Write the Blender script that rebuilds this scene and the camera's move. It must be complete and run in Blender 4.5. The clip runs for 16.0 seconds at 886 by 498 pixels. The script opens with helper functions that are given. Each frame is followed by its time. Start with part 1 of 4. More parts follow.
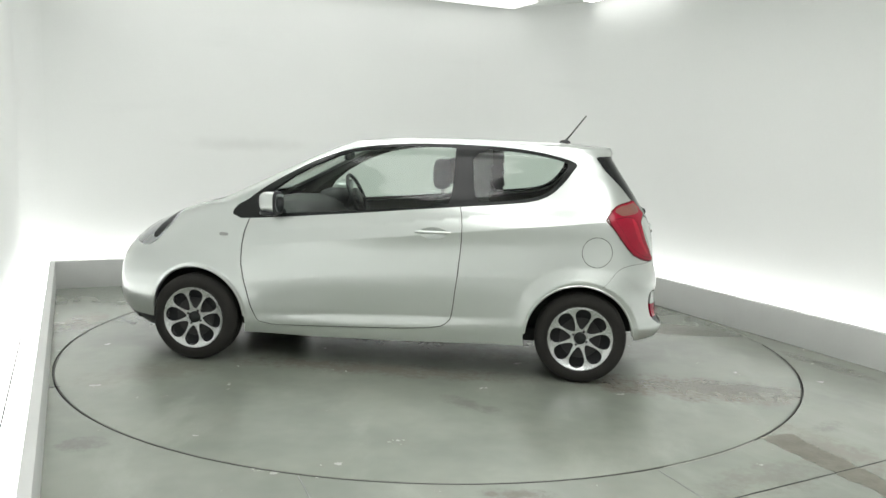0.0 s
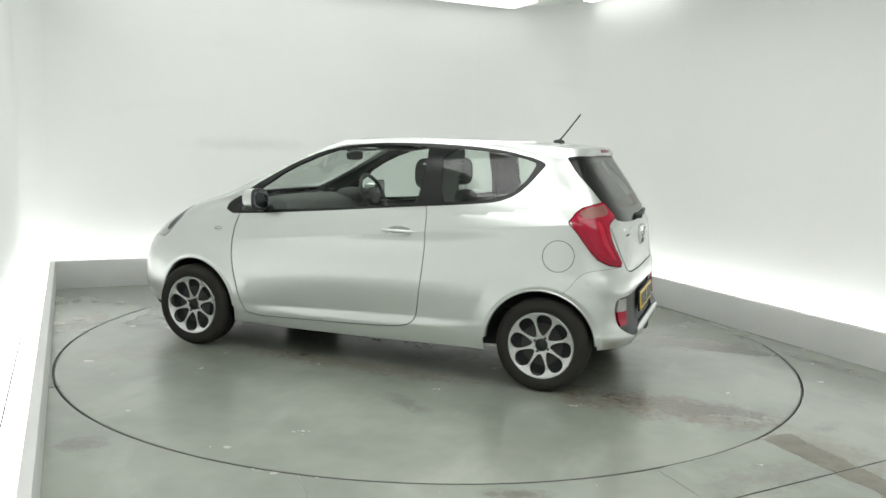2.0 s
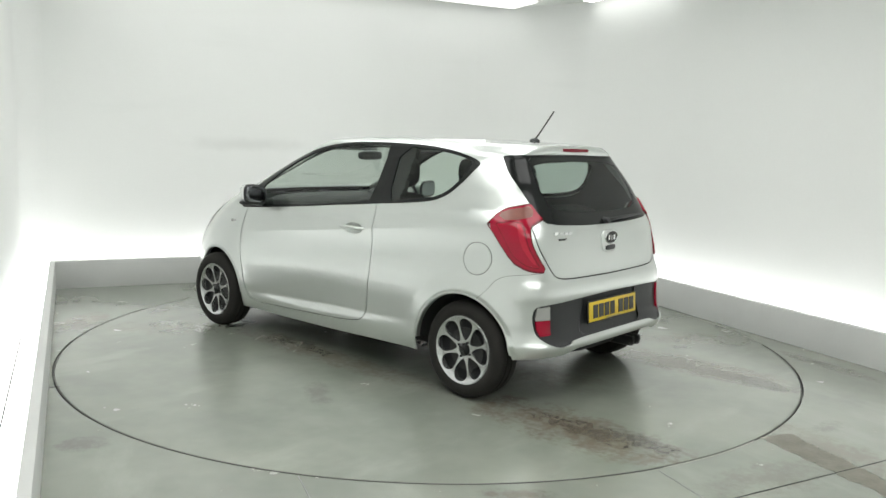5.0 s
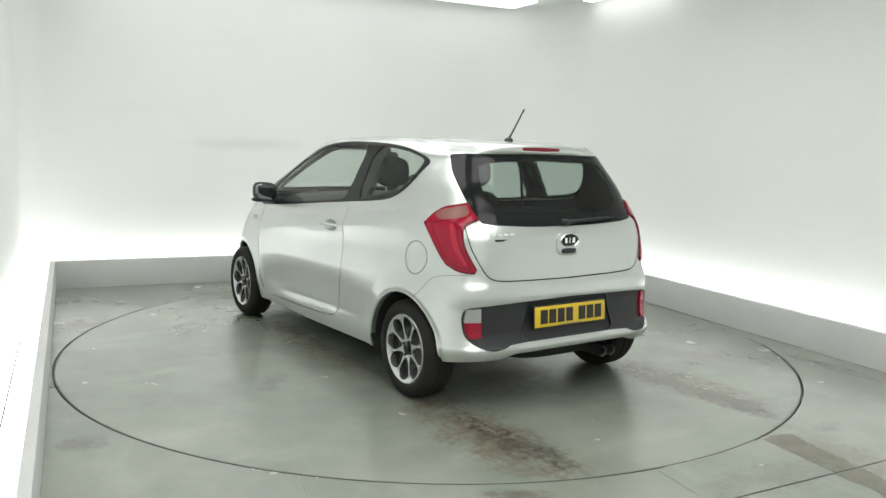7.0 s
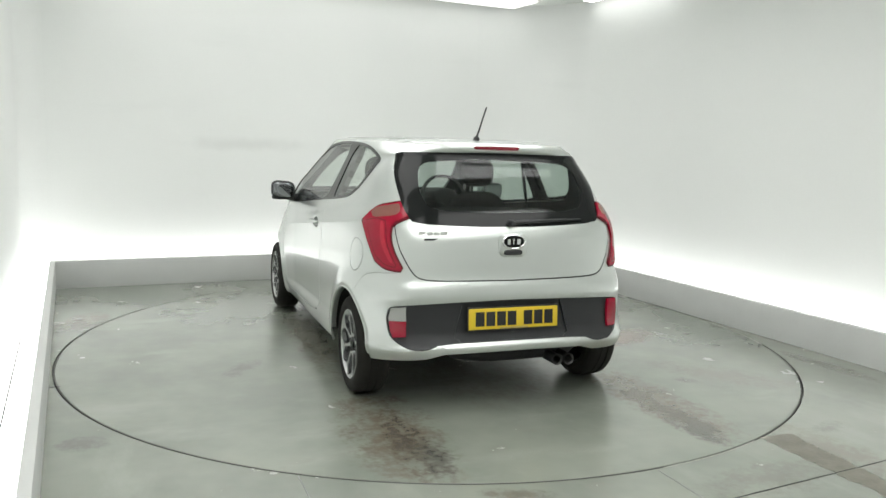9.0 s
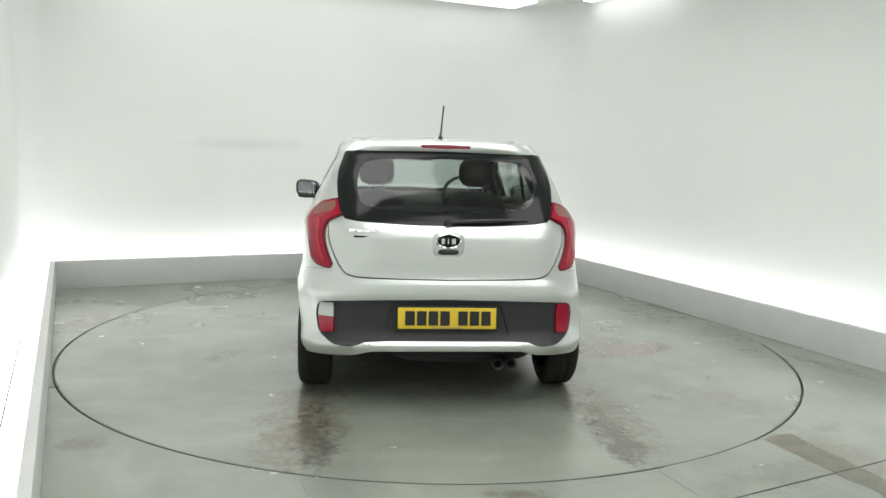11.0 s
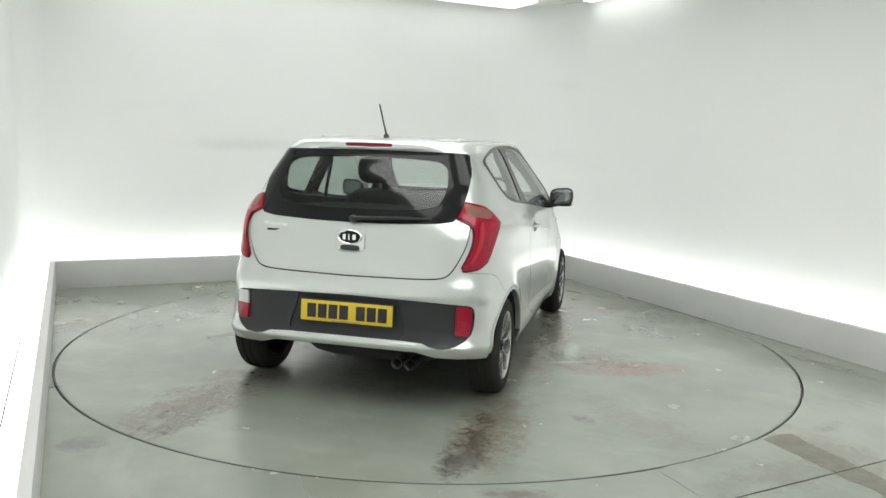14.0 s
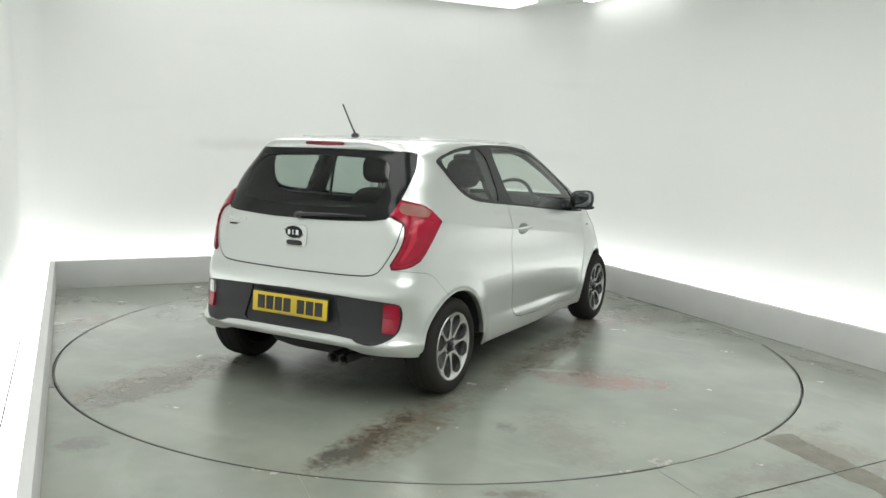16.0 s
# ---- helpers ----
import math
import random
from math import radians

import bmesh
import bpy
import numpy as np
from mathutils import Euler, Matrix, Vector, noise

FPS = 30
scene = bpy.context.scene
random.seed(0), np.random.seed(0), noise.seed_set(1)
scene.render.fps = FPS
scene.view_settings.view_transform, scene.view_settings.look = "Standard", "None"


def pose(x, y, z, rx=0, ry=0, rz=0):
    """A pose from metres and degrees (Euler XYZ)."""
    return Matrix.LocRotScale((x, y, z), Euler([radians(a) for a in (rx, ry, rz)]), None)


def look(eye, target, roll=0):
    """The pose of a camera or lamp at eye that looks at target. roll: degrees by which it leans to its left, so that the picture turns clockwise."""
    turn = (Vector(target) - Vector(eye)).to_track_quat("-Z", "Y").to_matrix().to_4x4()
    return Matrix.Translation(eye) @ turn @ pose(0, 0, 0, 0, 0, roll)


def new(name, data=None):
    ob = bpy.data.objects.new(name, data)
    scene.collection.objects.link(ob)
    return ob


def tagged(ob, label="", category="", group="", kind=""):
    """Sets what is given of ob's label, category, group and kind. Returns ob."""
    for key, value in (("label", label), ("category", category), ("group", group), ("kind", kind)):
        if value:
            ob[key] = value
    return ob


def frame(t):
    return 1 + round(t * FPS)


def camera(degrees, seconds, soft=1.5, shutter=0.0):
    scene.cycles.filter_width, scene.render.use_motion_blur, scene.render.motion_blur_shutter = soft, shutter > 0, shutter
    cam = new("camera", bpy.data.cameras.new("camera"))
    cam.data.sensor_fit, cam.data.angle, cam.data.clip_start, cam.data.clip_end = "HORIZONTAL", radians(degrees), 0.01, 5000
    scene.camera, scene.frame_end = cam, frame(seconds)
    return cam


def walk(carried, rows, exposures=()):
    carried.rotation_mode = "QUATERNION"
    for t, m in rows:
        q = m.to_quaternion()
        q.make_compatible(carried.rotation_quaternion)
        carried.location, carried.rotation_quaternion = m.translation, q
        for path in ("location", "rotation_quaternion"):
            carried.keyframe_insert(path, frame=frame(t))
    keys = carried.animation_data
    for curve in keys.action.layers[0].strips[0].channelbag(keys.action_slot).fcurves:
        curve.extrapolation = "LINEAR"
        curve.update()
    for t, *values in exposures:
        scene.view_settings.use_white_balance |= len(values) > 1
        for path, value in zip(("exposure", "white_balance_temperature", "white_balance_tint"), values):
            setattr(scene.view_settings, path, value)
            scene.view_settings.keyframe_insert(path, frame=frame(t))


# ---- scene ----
# camera: stands still on its mast
cam = camera(58.34, 16.0, soft=1.5)


def gaze(eye, yaw, pitch, roll):
    y, p = radians(yaw), radians(pitch)
    target = Vector(eye) + Vector((math.sin(y) * math.cos(p), math.cos(y) * math.cos(p), -math.sin(p)))
    return look(eye, target, roll)


VIEW = gaze((0, -5.575, 1.3986), .684, 7.572, 1.727)
walk(cam, [(0, VIEW), (16, VIEW)], exposures=[(0, .08), (16, .08)])

# ---- light ----
world = bpy.data.worlds.new("world")
scene.world = world
world.use_nodes = True
world.node_tree.nodes["Background"].inputs[0].default_value = (.8, .85, .82, 1)
world.node_tree.nodes["Background"].inputs[1].default_value = .05
PANEL_LIGHT, EDGE_LIGHT, COVE_LIGHT = 3.35, 1.15, 3.2


# ---- materials ----
def material(name, colour, rough=.5, metal=0.0, spec=.5, coat=0.0, noise_amt=0.0, noise_scale=8.0, fine=0.0, fine_scale=120.0, bump_amt=0.0,
             emit=None, strength=0.0, coords="Object"):
    m = bpy.data.materials.new(name)
    m.use_nodes = True
    nt = m.node_tree
    p = nt.nodes["Principled BSDF"]
    p.inputs["Base Color"].default_value = (*colour, 1)
    p.inputs["Roughness"].default_value = rough
    p.inputs["Metallic"].default_value = metal
    p.inputs["Specular IOR Level"].default_value = spec
    p.inputs["Coat Weight"].default_value = coat
    p.inputs["Coat Roughness"].default_value = .07
    if emit:
        p.inputs["Emission Color"].default_value = (*emit, 1)
        p.inputs["Emission Strength"].default_value = strength
    if noise_amt or fine or bump_amt:
        tc = nt.nodes.new("ShaderNodeTexCoord")
        big, small = nt.nodes.new("ShaderNodeTexNoise"), nt.nodes.new("ShaderNodeTexNoise")
        big.inputs["Scale"].default_value, small.inputs["Scale"].default_value = noise_scale, fine_scale
        big.inputs["Detail"].default_value = 5
        for nz in (big, small):
            nt.links.new(tc.outputs[coords], nz.inputs["Vector"])
        add = nt.nodes.new("ShaderNodeMath")
        add.operation = "MULTIPLY_ADD"
        nt.links.new(big.outputs["Fac"], add.inputs[0])
        add.inputs[1].default_value = 2 * noise_amt
        off = nt.nodes.new("ShaderNodeMath")
        off.operation = "MULTIPLY_ADD"
        nt.links.new(small.outputs["Fac"], off.inputs[0])
        off.inputs[1].default_value, off.inputs[2].default_value = 2 * fine, 1 - noise_amt - fine
        nt.links.new(off.outputs[0], add.inputs[2])
        mul = nt.nodes.new("ShaderNodeMix")
        mul.data_type, mul.blend_type = "RGBA", "MULTIPLY"
        mul.inputs[0].default_value = 1
        mul.inputs[6].default_value = (*colour, 1)
        nt.links.new(add.outputs[0], mul.inputs[7])
        nt.links.new(mul.outputs[2], p.inputs["Base Color"])
        if bump_amt:
            bp = nt.nodes.new("ShaderNodeBump")
            bp.inputs["Strength"].default_value, bp.inputs["Distance"].default_value = bump_amt, .002
            nt.links.new(small.outputs["Fac"], bp.inputs["Height"])
            nt.links.new(bp.outputs[0], p.inputs["Normal"])
    return m


def glass(name, tint, gloss=1.0, least=.035):
    """A thin pane: it lets light through, tinted, and mirrors by its angle."""
    m = bpy.data.materials.new(name)
    m.use_nodes = True
    nt = m.node_tree
    nt.nodes.remove(nt.nodes["Principled BSDF"])
    tr, gl, mx, lw, pw, sc = (nt.nodes.new("ShaderNode" + k) for k in ("BsdfTransparent", "BsdfGlossy", "MixShader", "LayerWeight", "Math", "Math"))
    tr.inputs[0].default_value = (*tint, 1)
    gl.inputs["Roughness"].default_value = .02
    gl.inputs[0].default_value = (gloss, gloss, gloss, 1)
    lw.inputs["Blend"].default_value = .5
    pw.operation, pw.inputs[1].default_value = "POWER", 4.5
    sc.operation, sc.inputs[1].default_value, sc.inputs[2].default_value = "MULTIPLY_ADD", .85, least
    nt.links.new(lw.outputs["Facing"], pw.inputs[0])
    nt.links.new(pw.outputs[0], sc.inputs[0])
    nt.links.new(sc.outputs[0], mx.inputs[0])
    nt.links.new(tr.outputs[0], mx.inputs[1])
    nt.links.new(gl.outputs[0], mx.inputs[2])
    nt.links.new(mx.outputs[0], nt.nodes["Material Output"].inputs[0])
    return m


def floor_paint(name, patches):
    """Worn grey-green floor paint with dirt, scuffs and bare patches (x, y, length, width, turn, strength, colour)."""
    m = bpy.data.materials.new(name)
    m.use_nodes = True
    nt = m.node_tree
    N = nt.nodes.new
    L = nt.links.new
    p = nt.nodes["Principled BSDF"]
    tc = N("ShaderNodeTexCoord")

    def noise_tex(scale, detail=6, rough=.6, stretch=None):
        n = N("ShaderNodeTexNoise")
        n.inputs["Scale"].default_value, n.inputs["Detail"].default_value, n.inputs["Roughness"].default_value = scale, detail, rough
        if stretch:
            mp = N("ShaderNodeMapping")
            mp.inputs["Scale"].default_value = stretch
            L(tc.outputs["Object"], mp.inputs[0])
            L(mp.outputs[0], n.inputs["Vector"])
        else:
            L(tc.outputs["Object"], n.inputs["Vector"])
        return n.outputs["Fac"]

    def ramp(fac, lo, hi):
        r = N("ShaderNodeMapRange")
        r.interpolation_type = "SMOOTHSTEP"
        r.inputs["From Min"].default_value, r.inputs["From Max"].default_value = lo, hi
        L(fac, r.inputs["Value"])
        return r.outputs["Result"]

    def math_node(op, a, b=None):
        q = N("ShaderNodeMath")
        q.operation = op
        for i, c in enumerate((a, b)):
            if c is None:
                continue
            if isinstance(c, (int, float)):
                q.inputs[i].default_value = c
            else:
                L(c, q.inputs[i])
        return q.outputs[0]

    def mix(fac, a, b):
        q = N("ShaderNodeMix")
        q.data_type = "RGBA"
        for i, c in ((0, fac), (6, a), (7, b)):
            if isinstance(c, tuple):
                q.inputs[i].default_value = (*c, 1)
            elif isinstance(c, (int, float)):
                q.inputs[i].default_value = c
            else:
                L(c, q.inputs[i])
        return q.outputs[2]

    cloud = noise_tex(1.1, 4)
    colour = mix(ramp(cloud, .3, .7), (.190, .211, .177), (.268, .286, .242))
    blot = noise_tex(3.4, 6, .6)
    colour = mix(math_node("MULTIPLY", ramp(blot, .56, .74), .28), colour, (.23, .21, .18))
    pale = noise_tex(6.0, 5, .55)
    colour = mix(math_node("MULTIPLY", ramp(pale, .58, .80), .08), colour, (.45, .46, .42))
    wear, speck = noise_tex(7, 7, .6), noise_tex(26, 6, .6)
    smear = noise_tex(2.2, 6, .6, (1.0, .35, 1.0))
    colour = mix(math_node("MULTIPLY", ramp(smear, .52, .72), .30), colour, (.40, .415, .375))
    for (x, y, lx, ly, turn, strength, tone) in patches:
        mp = N("ShaderNodeMapping")
        mp.vector_type = "TEXTURE"
        mp.inputs["Location"].default_value = (x, y, 0)
        mp.inputs["Rotation"].default_value = (0, 0, radians(turn))
        mp.inputs["Scale"].default_value = (lx, ly, 1)
        L(tc.outputs["Object"], mp.inputs[0])
        ln = N("ShaderNodeVectorMath")
        ln.operation = "LENGTH"
        L(mp.outputs[0], ln.inputs[0])
        near = math_node("SUBTRACT", 1.0, ln.outputs["Value"])
        rough = math_node("ADD", math_node("MULTIPLY", math_node("SUBTRACT", wear, .5), 1.5), math_node("MULTIPLY", math_node("SUBTRACT", speck, .5), 1.3))
        body = math_node("ADD", math_node("MULTIPLY", near, .75), rough)
        soft = math_node("MULTIPLY", ramp(math_node("ADD", near, math_node("MULTIPLY", rough, .35)), .02, .95), .5)
        fac = math_node("MULTIPLY", math_node("MAXIMUM", soft, ramp(body, -.06, .78)), strength)
        fac = math_node("MULTIPLY", fac, ramp(near, .0, .35))
        colour = mix(fac, colour, tone)
    grain = noise_tex(140, 2)
    colour = mix(math_node("MULTIPLY", ramp(grain, .35, .75), .10), colour, (.2, .2, .18))
    L(colour, p.inputs["Base Color"])
    rr = N("ShaderNodeMapRange")
    rr.inputs["To Min"].default_value, rr.inputs["To Max"].default_value = .20, .31
    L(blot, rr.inputs["Value"])
    L(rr.outputs[0], p.inputs["Roughness"])
    p.inputs["Specular IOR Level"].default_value = .6
    p.inputs["Coat Weight"].default_value, p.inputs["Coat Roughness"].default_value = .6, .26
    bp = N("ShaderNodeBump")
    bp.inputs["Strength"].default_value, bp.inputs["Distance"].default_value = .02, .003
    L(wear, bp.inputs["Height"])
    L(bp.outputs[0], p.inputs["Normal"])
    return m


def wall_paint():
    """Matt white paint with faint grey smudges and long scuffs."""
    m = material("white_wall_paint", (.81, .82, .805), .75, spec=.25)
    nt = m.node_tree
    p = nt.nodes["Principled BSDF"]
    tc = nt.nodes.new("ShaderNodeTexCoord")
    last = None
    for scale, stretch, lo, hi, amount in ((1.0, (.7, .7, 5.0), .58, .82, .14), (.7, (1, 1, 1), .45, .75, .12), (60, (1, 1, 1), .3, .8, .06)):
        mp, nz, mr, mx = (nt.nodes.new("ShaderNode" + k) for k in ("Mapping", "TexNoise", "MapRange", "Mix"))
        mp.inputs["Scale"].default_value = stretch
        nz.inputs["Scale"].default_value, nz.inputs["Detail"].default_value = scale, 4
        mr.interpolation_type = "SMOOTHSTEP"
        mr.inputs["From Min"].default_value, mr.inputs["From Max"].default_value, mr.inputs["To Max"].default_value = lo, hi, amount
        mx.data_type = "RGBA"
        mx.inputs[6].default_value, mx.inputs[7].default_value = (.81, .82, .805, 1), (.66, .67, .66, 1)
        nt.links.new(tc.outputs["Object"], mp.inputs[0])
        nt.links.new(mp.outputs[0], nz.inputs["Vector"])
        nt.links.new(nz.outputs["Fac"], mr.inputs["Value"])
        nt.links.new(mr.outputs[0], mx.inputs[0])
        if last:
            nt.links.new(last, mx.inputs[6])
        last = mx.outputs[2]
    # one long grey scuff on the back wall
    mp, ln, nz, ad, mr, mx = (nt.nodes.new("ShaderNode" + k) for k in ("Mapping", "VectorMath", "TexNoise", "Math", "MapRange", "Mix"))
    mp.vector_type, ln.operation, ad.operation = "TEXTURE", "LENGTH", "MULTIPLY_ADD"
    mp.inputs["Location"].default_value, mp.inputs["Scale"].default_value = (-.70, 3.0, 1.33), (.95, .4, .11)
    nz.inputs["Scale"].default_value, nz.inputs["Detail"].default_value = 5, 5
    mr.interpolation_type = "SMOOTHSTEP"
    mr.inputs["From Min"].default_value, mr.inputs["From Max"].default_value = 1.35, .5
    mr.inputs["To Max"].default_value = .34
    ad.inputs[1].default_value = .9
    mx.data_type = "RGBA"
    mx.inputs[7].default_value = (.58, .585, .57, 1)
    nt.links.new(tc.outputs["Object"], mp.inputs[0])
    nt.links.new(tc.outputs["Object"], nz.inputs["Vector"])
    nt.links.new(mp.outputs[0], ln.inputs[0])
    nt.links.new(nz.outputs["Fac"], ad.inputs[0])
    nt.links.new(ln.outputs["Value"], ad.inputs[2])
    nt.links.new(ad.outputs[0], mr.inputs["Value"])
    nt.links.new(mr.outputs[0], mx.inputs[0])
    nt.links.new(last, mx.inputs[6])
    last = mx.outputs[2]
    nt.links.new(last, p.inputs["Base Color"])
    return m


def car_paint():
    m = material("silver_paint", (.625, .65, .633), .31, .88, .5, coat=1.0)
    nt = m.node_tree
    p = nt.nodes["Principled BSDF"]
    p.inputs["Coat Roughness"].default_value = .03
    tc, v = nt.nodes.new("ShaderNodeTexCoord"), nt.nodes.new("ShaderNodeTexNoise")
    v.inputs["Scale"].default_value, v.inputs["Detail"].default_value = 900, 1
    nt.links.new(tc.outputs["Object"], v.inputs["Vector"])
    bp = nt.nodes.new("ShaderNodeBump")
    bp.inputs["Strength"].default_value, bp.inputs["Distance"].default_value = .05, .0006
    nt.links.new(v.outputs["Fac"], bp.inputs["Height"])
    nt.links.new(bp.outputs[0], p.inputs["Normal"])
    return m


BROWN = (.145, .122, .090)
MUD, RUST, DARK = (.088, .070, .050), (.235, .130, .105), (.085, .083, .070)
WALL = wall_paint()
KERB = material("pale_grey_kerb_paint", (.555, .56, .55), .5, noise_amt=.09, noise_scale=3, fine=.02, fine_scale=60)
CEIL = material("white_ceiling_paint", (.8, .82, .8), .8, noise_amt=.02, noise_scale=1)
LAMP = material("light_diffuser", (.9, .9, .9), .5, emit=(.99, 1.0, .975), strength=PANEL_LIGHT)
EDGE_LAMP = material("edge_light_diffuser", (.9, .9, .9), .5, emit=(.99, 1.0, .975), strength=EDGE_LIGHT)
STRIP = material("light_strip_diffuser", (.9, .9, .9), .5, emit=(.985, 1.0, .98), strength=COVE_LIGHT)
TRIM_WHITE = material("white_powder_coat", (.75, .76, .75), .4)
GAP = material("dark_gap", (.02, .021, .02), .8, noise_amt=.2, noise_scale=3)
SEAM = material("soft_grey_joint", (.17, .175, .168), .6, noise_amt=.1, noise_scale=10)
GRIT_AND_SHEEN = material("pale_grit_and_sheen", (.27, .275, .24), .7, noise_amt=.15, noise_scale=20, fine=.15, fine_scale=200)
PAINT = car_paint()
BLACK_GLOSS = material("black_gloss_trim", (.010, .011, .011), .22, spec=.3, noise_amt=.1, noise_scale=6)
GLASS_BLACK = material("black_glass_border", (.010, .011, .011), .10, spec=.22)
DULL_STEEL = material("dull_exhaust_steel", (.055, .055, .053), .5, .6, noise_amt=.15, noise_scale=30)
PALE_GOLD = material("pale_gold_print", (.42, .33, .12), .5)
BLACK_PLASTIC = material("black_textured_plastic", (.019, .020, .022), .48, fine=.12, fine_scale=400, bump_amt=.1)
RUBBER = material("tyre_rubber", (.024, .023, .021), .82, spec=.2, noise_amt=.15, noise_scale=10, fine=.12, fine_scale=150, bump_amt=.15)
ALLOY = material("machined_alloy", (.60, .61, .61), .27, .9, fine=.02, fine_scale=200)
# the shade inside the wheel pockets put into a colour; the nuts share it
NUT_AND_POCKET_SHADE = material("wheel_nut_and_pocket_shade", (.010, .010, .011), .5, spec=.2, noise_amt=.2, noise_scale=20)
STEEL = material("brushed_steel", (.38, .38, .37), .35, .95, noise_amt=.1, noise_scale=30)
EDGE_STEEL = material("dark_edge_steel", (.12, .12, .115), .5, .6, noise_amt=.2, noise_scale=8)
CHROME = material("chrome", (.82, .83, .83), .08, 1.0)
CLOTH = material("dark_seat_cloth", (.018, .019, .02), .9, noise_amt=.12, noise_scale=12, fine=.2, fine_scale=500, bump_amt=.3)
CABIN = material("dark_cabin_plastic", (.028, .029, .03), .6, noise_amt=.1, noise_scale=8, fine=.08, fine_scale=300)
LINING = material("grey_roof_lining", (.33, .335, .33), .9, fine=.08, fine_scale=300)
UNDER = material("underbody_black", (.018, .018, .018), .85, noise_amt=.3, noise_scale=6)
RED_LENS = material("red_lamp_lens", (.31, .004, .024), .10, spec=.35, coat=.15, noise_amt=.18, noise_scale=16, fine=.10, fine_scale=90)
# brighter red for the upright highlight painted on the tail lamp lens
RED_HIGHLIGHT = material("red_lens_highlight", (.46, .016, .040), .12, spec=.35, coat=.15, noise_amt=.15, noise_scale=20, fine=.12, fine_scale=120)
RED_EDGE = material("dark_red_lens_edge", (.12, .004, .010), .12, spec=.35, coat=.15)
RED_DEEP = material("smoky_brown_lens", (.21, .085, .07), .2, spec=.4, noise_amt=.2, noise_scale=20)
BRAKE_RED = material("dull_brake_lens", (.17, .012, .022), .25, spec=.35, noise_amt=.1, noise_scale=20)
CLEAR_LENS = material("clear_lamp_lens", (.38, .38, .37), .12, .2, coat=1.0)
HEAD_LENS = material("headlamp_lens", (.34, .35, .36), .10, .6, coat=1.0, noise_amt=.35, noise_scale=25)
PLATE = material("yellow_plate_sheet", (.72, .52, .03), .35, noise_amt=.03, noise_scale=15)
INK = material("black_plate_ink", (.015, .015, .015), .4)
MIRROR = material("mirror_glass", (.24, .25, .26), .03, 1.0)
# brake disc and rim barrel colours darkened for the shade behind the spokes
SHADED_STEEL = material("shade_darkened_brake_steel", (.014, .014, .014), .5, .2, noise_amt=.2, noise_scale=25)
BARREL = material("shadowed_rim_barrel", (.05, .051, .053), .45, .4, noise_amt=.1, noise_scale=20)
PANE = glass("tinted_window_glass", (.78, .84, .80), least=.04)
PANE_REAR = glass("dark_tailgate_glass", (.52, .59, .56), .8, .05)
PANE_FRONT = glass("windscreen_glass", (.84, .88, .85))


# ---- mesh helpers ----
def mesh_object(name, verts, faces, mat, parent=None, label="", smooth=False, normals=None):
    me = bpy.data.meshes.new(name)
    me.from_pydata([tuple(v) for v in verts], [], [tuple(int(i) for i in f) for f in faces])
    me.materials.append(mat)
    if smooth or normals is not None:
        me.polygons.foreach_set("use_smooth", [True] * len(me.polygons))
    if normals is not None:
        me.normals_split_custom_set_from_vertices([tuple(n) for n in normals])
    me.update()
    ob = new(name, me)
    if parent:
        ob.parent = parent
    if label:
        ob["label"] = label
    return ob


def part(name, bm, mat, parent=None, label="", smooth=True, bevel=0.0, angle=40):
    if bevel:
        edges = [e for e in bm.edges if len(e.link_faces) == 2 and e.calc_face_angle() > radians(25)]
        bmesh.ops.bevel(bm, geom=edges, offset=bevel, segments=2, profile=.6, affect="EDGES", clamp_overlap=True)
    me = bpy.data.meshes.new(name)
    bm.normal_update()
    for f in bm.faces:
        f.smooth = smooth
    for e in bm.edges:
        if len(e.link_faces) == 2 and e.calc_face_angle() > radians(angle):
            e.smooth = False
    bm.to_mesh(me)
    bm.free()
    me.materials.append(mat)
    ob = new(name, me)
    if parent:
        ob.parent = parent
    if label:
        ob["label"] = label
    return ob


def box(bm, x0, x1, y0, y1, z0, z1, m=None):
    r = bmesh.ops.create_cube(bm, size=1)
    mm = Matrix.Translation(((x0 + x1) / 2, (y0 + y1) / 2, (z0 + z1) / 2)) @ Matrix.Diagonal((x1 - x0, y1 - y0, z1 - z0, 1))
    bmesh.ops.transform(bm, matrix=(m or Matrix()) @ mm, verts=r["verts"])
    return bm


def boxed(*a, m=None):
    return box(bmesh.new(), *a, m=m)


def lathe(profile, axis="y", segs=48, closed=False, centre=(0, 0, 0)):
    """Turns (radius, height) pairs round an axis."""
    bm = bmesh.new()
    rings = []
    for r, h in profile:
        ring = []
        for i in range(segs):
            a = 2 * math.pi * i / segs
            c, s = r * math.cos(a), r * math.sin(a)
            p = (c, h, s) if axis == "y" else (c, s, h) if axis == "z" else (h, c, s)
            ring.append(bm.verts.new(Vector(p) + Vector(centre)))
        rings.append(ring)
    pairs = list(zip(rings, rings[1:])) + ([(rings[-1], rings[0])] if closed else [])
    for a, b in pairs:
        for i in range(segs):
            bm.faces.new((a[i], a[(i + 1) % segs], b[(i + 1) % segs], b[i]))
    if not closed:
        for ring in (rings[0], rings[-1]):
            bm.faces.new(ring)
    bmesh.ops.recalc_face_normals(bm, faces=bm.faces)
    return bm


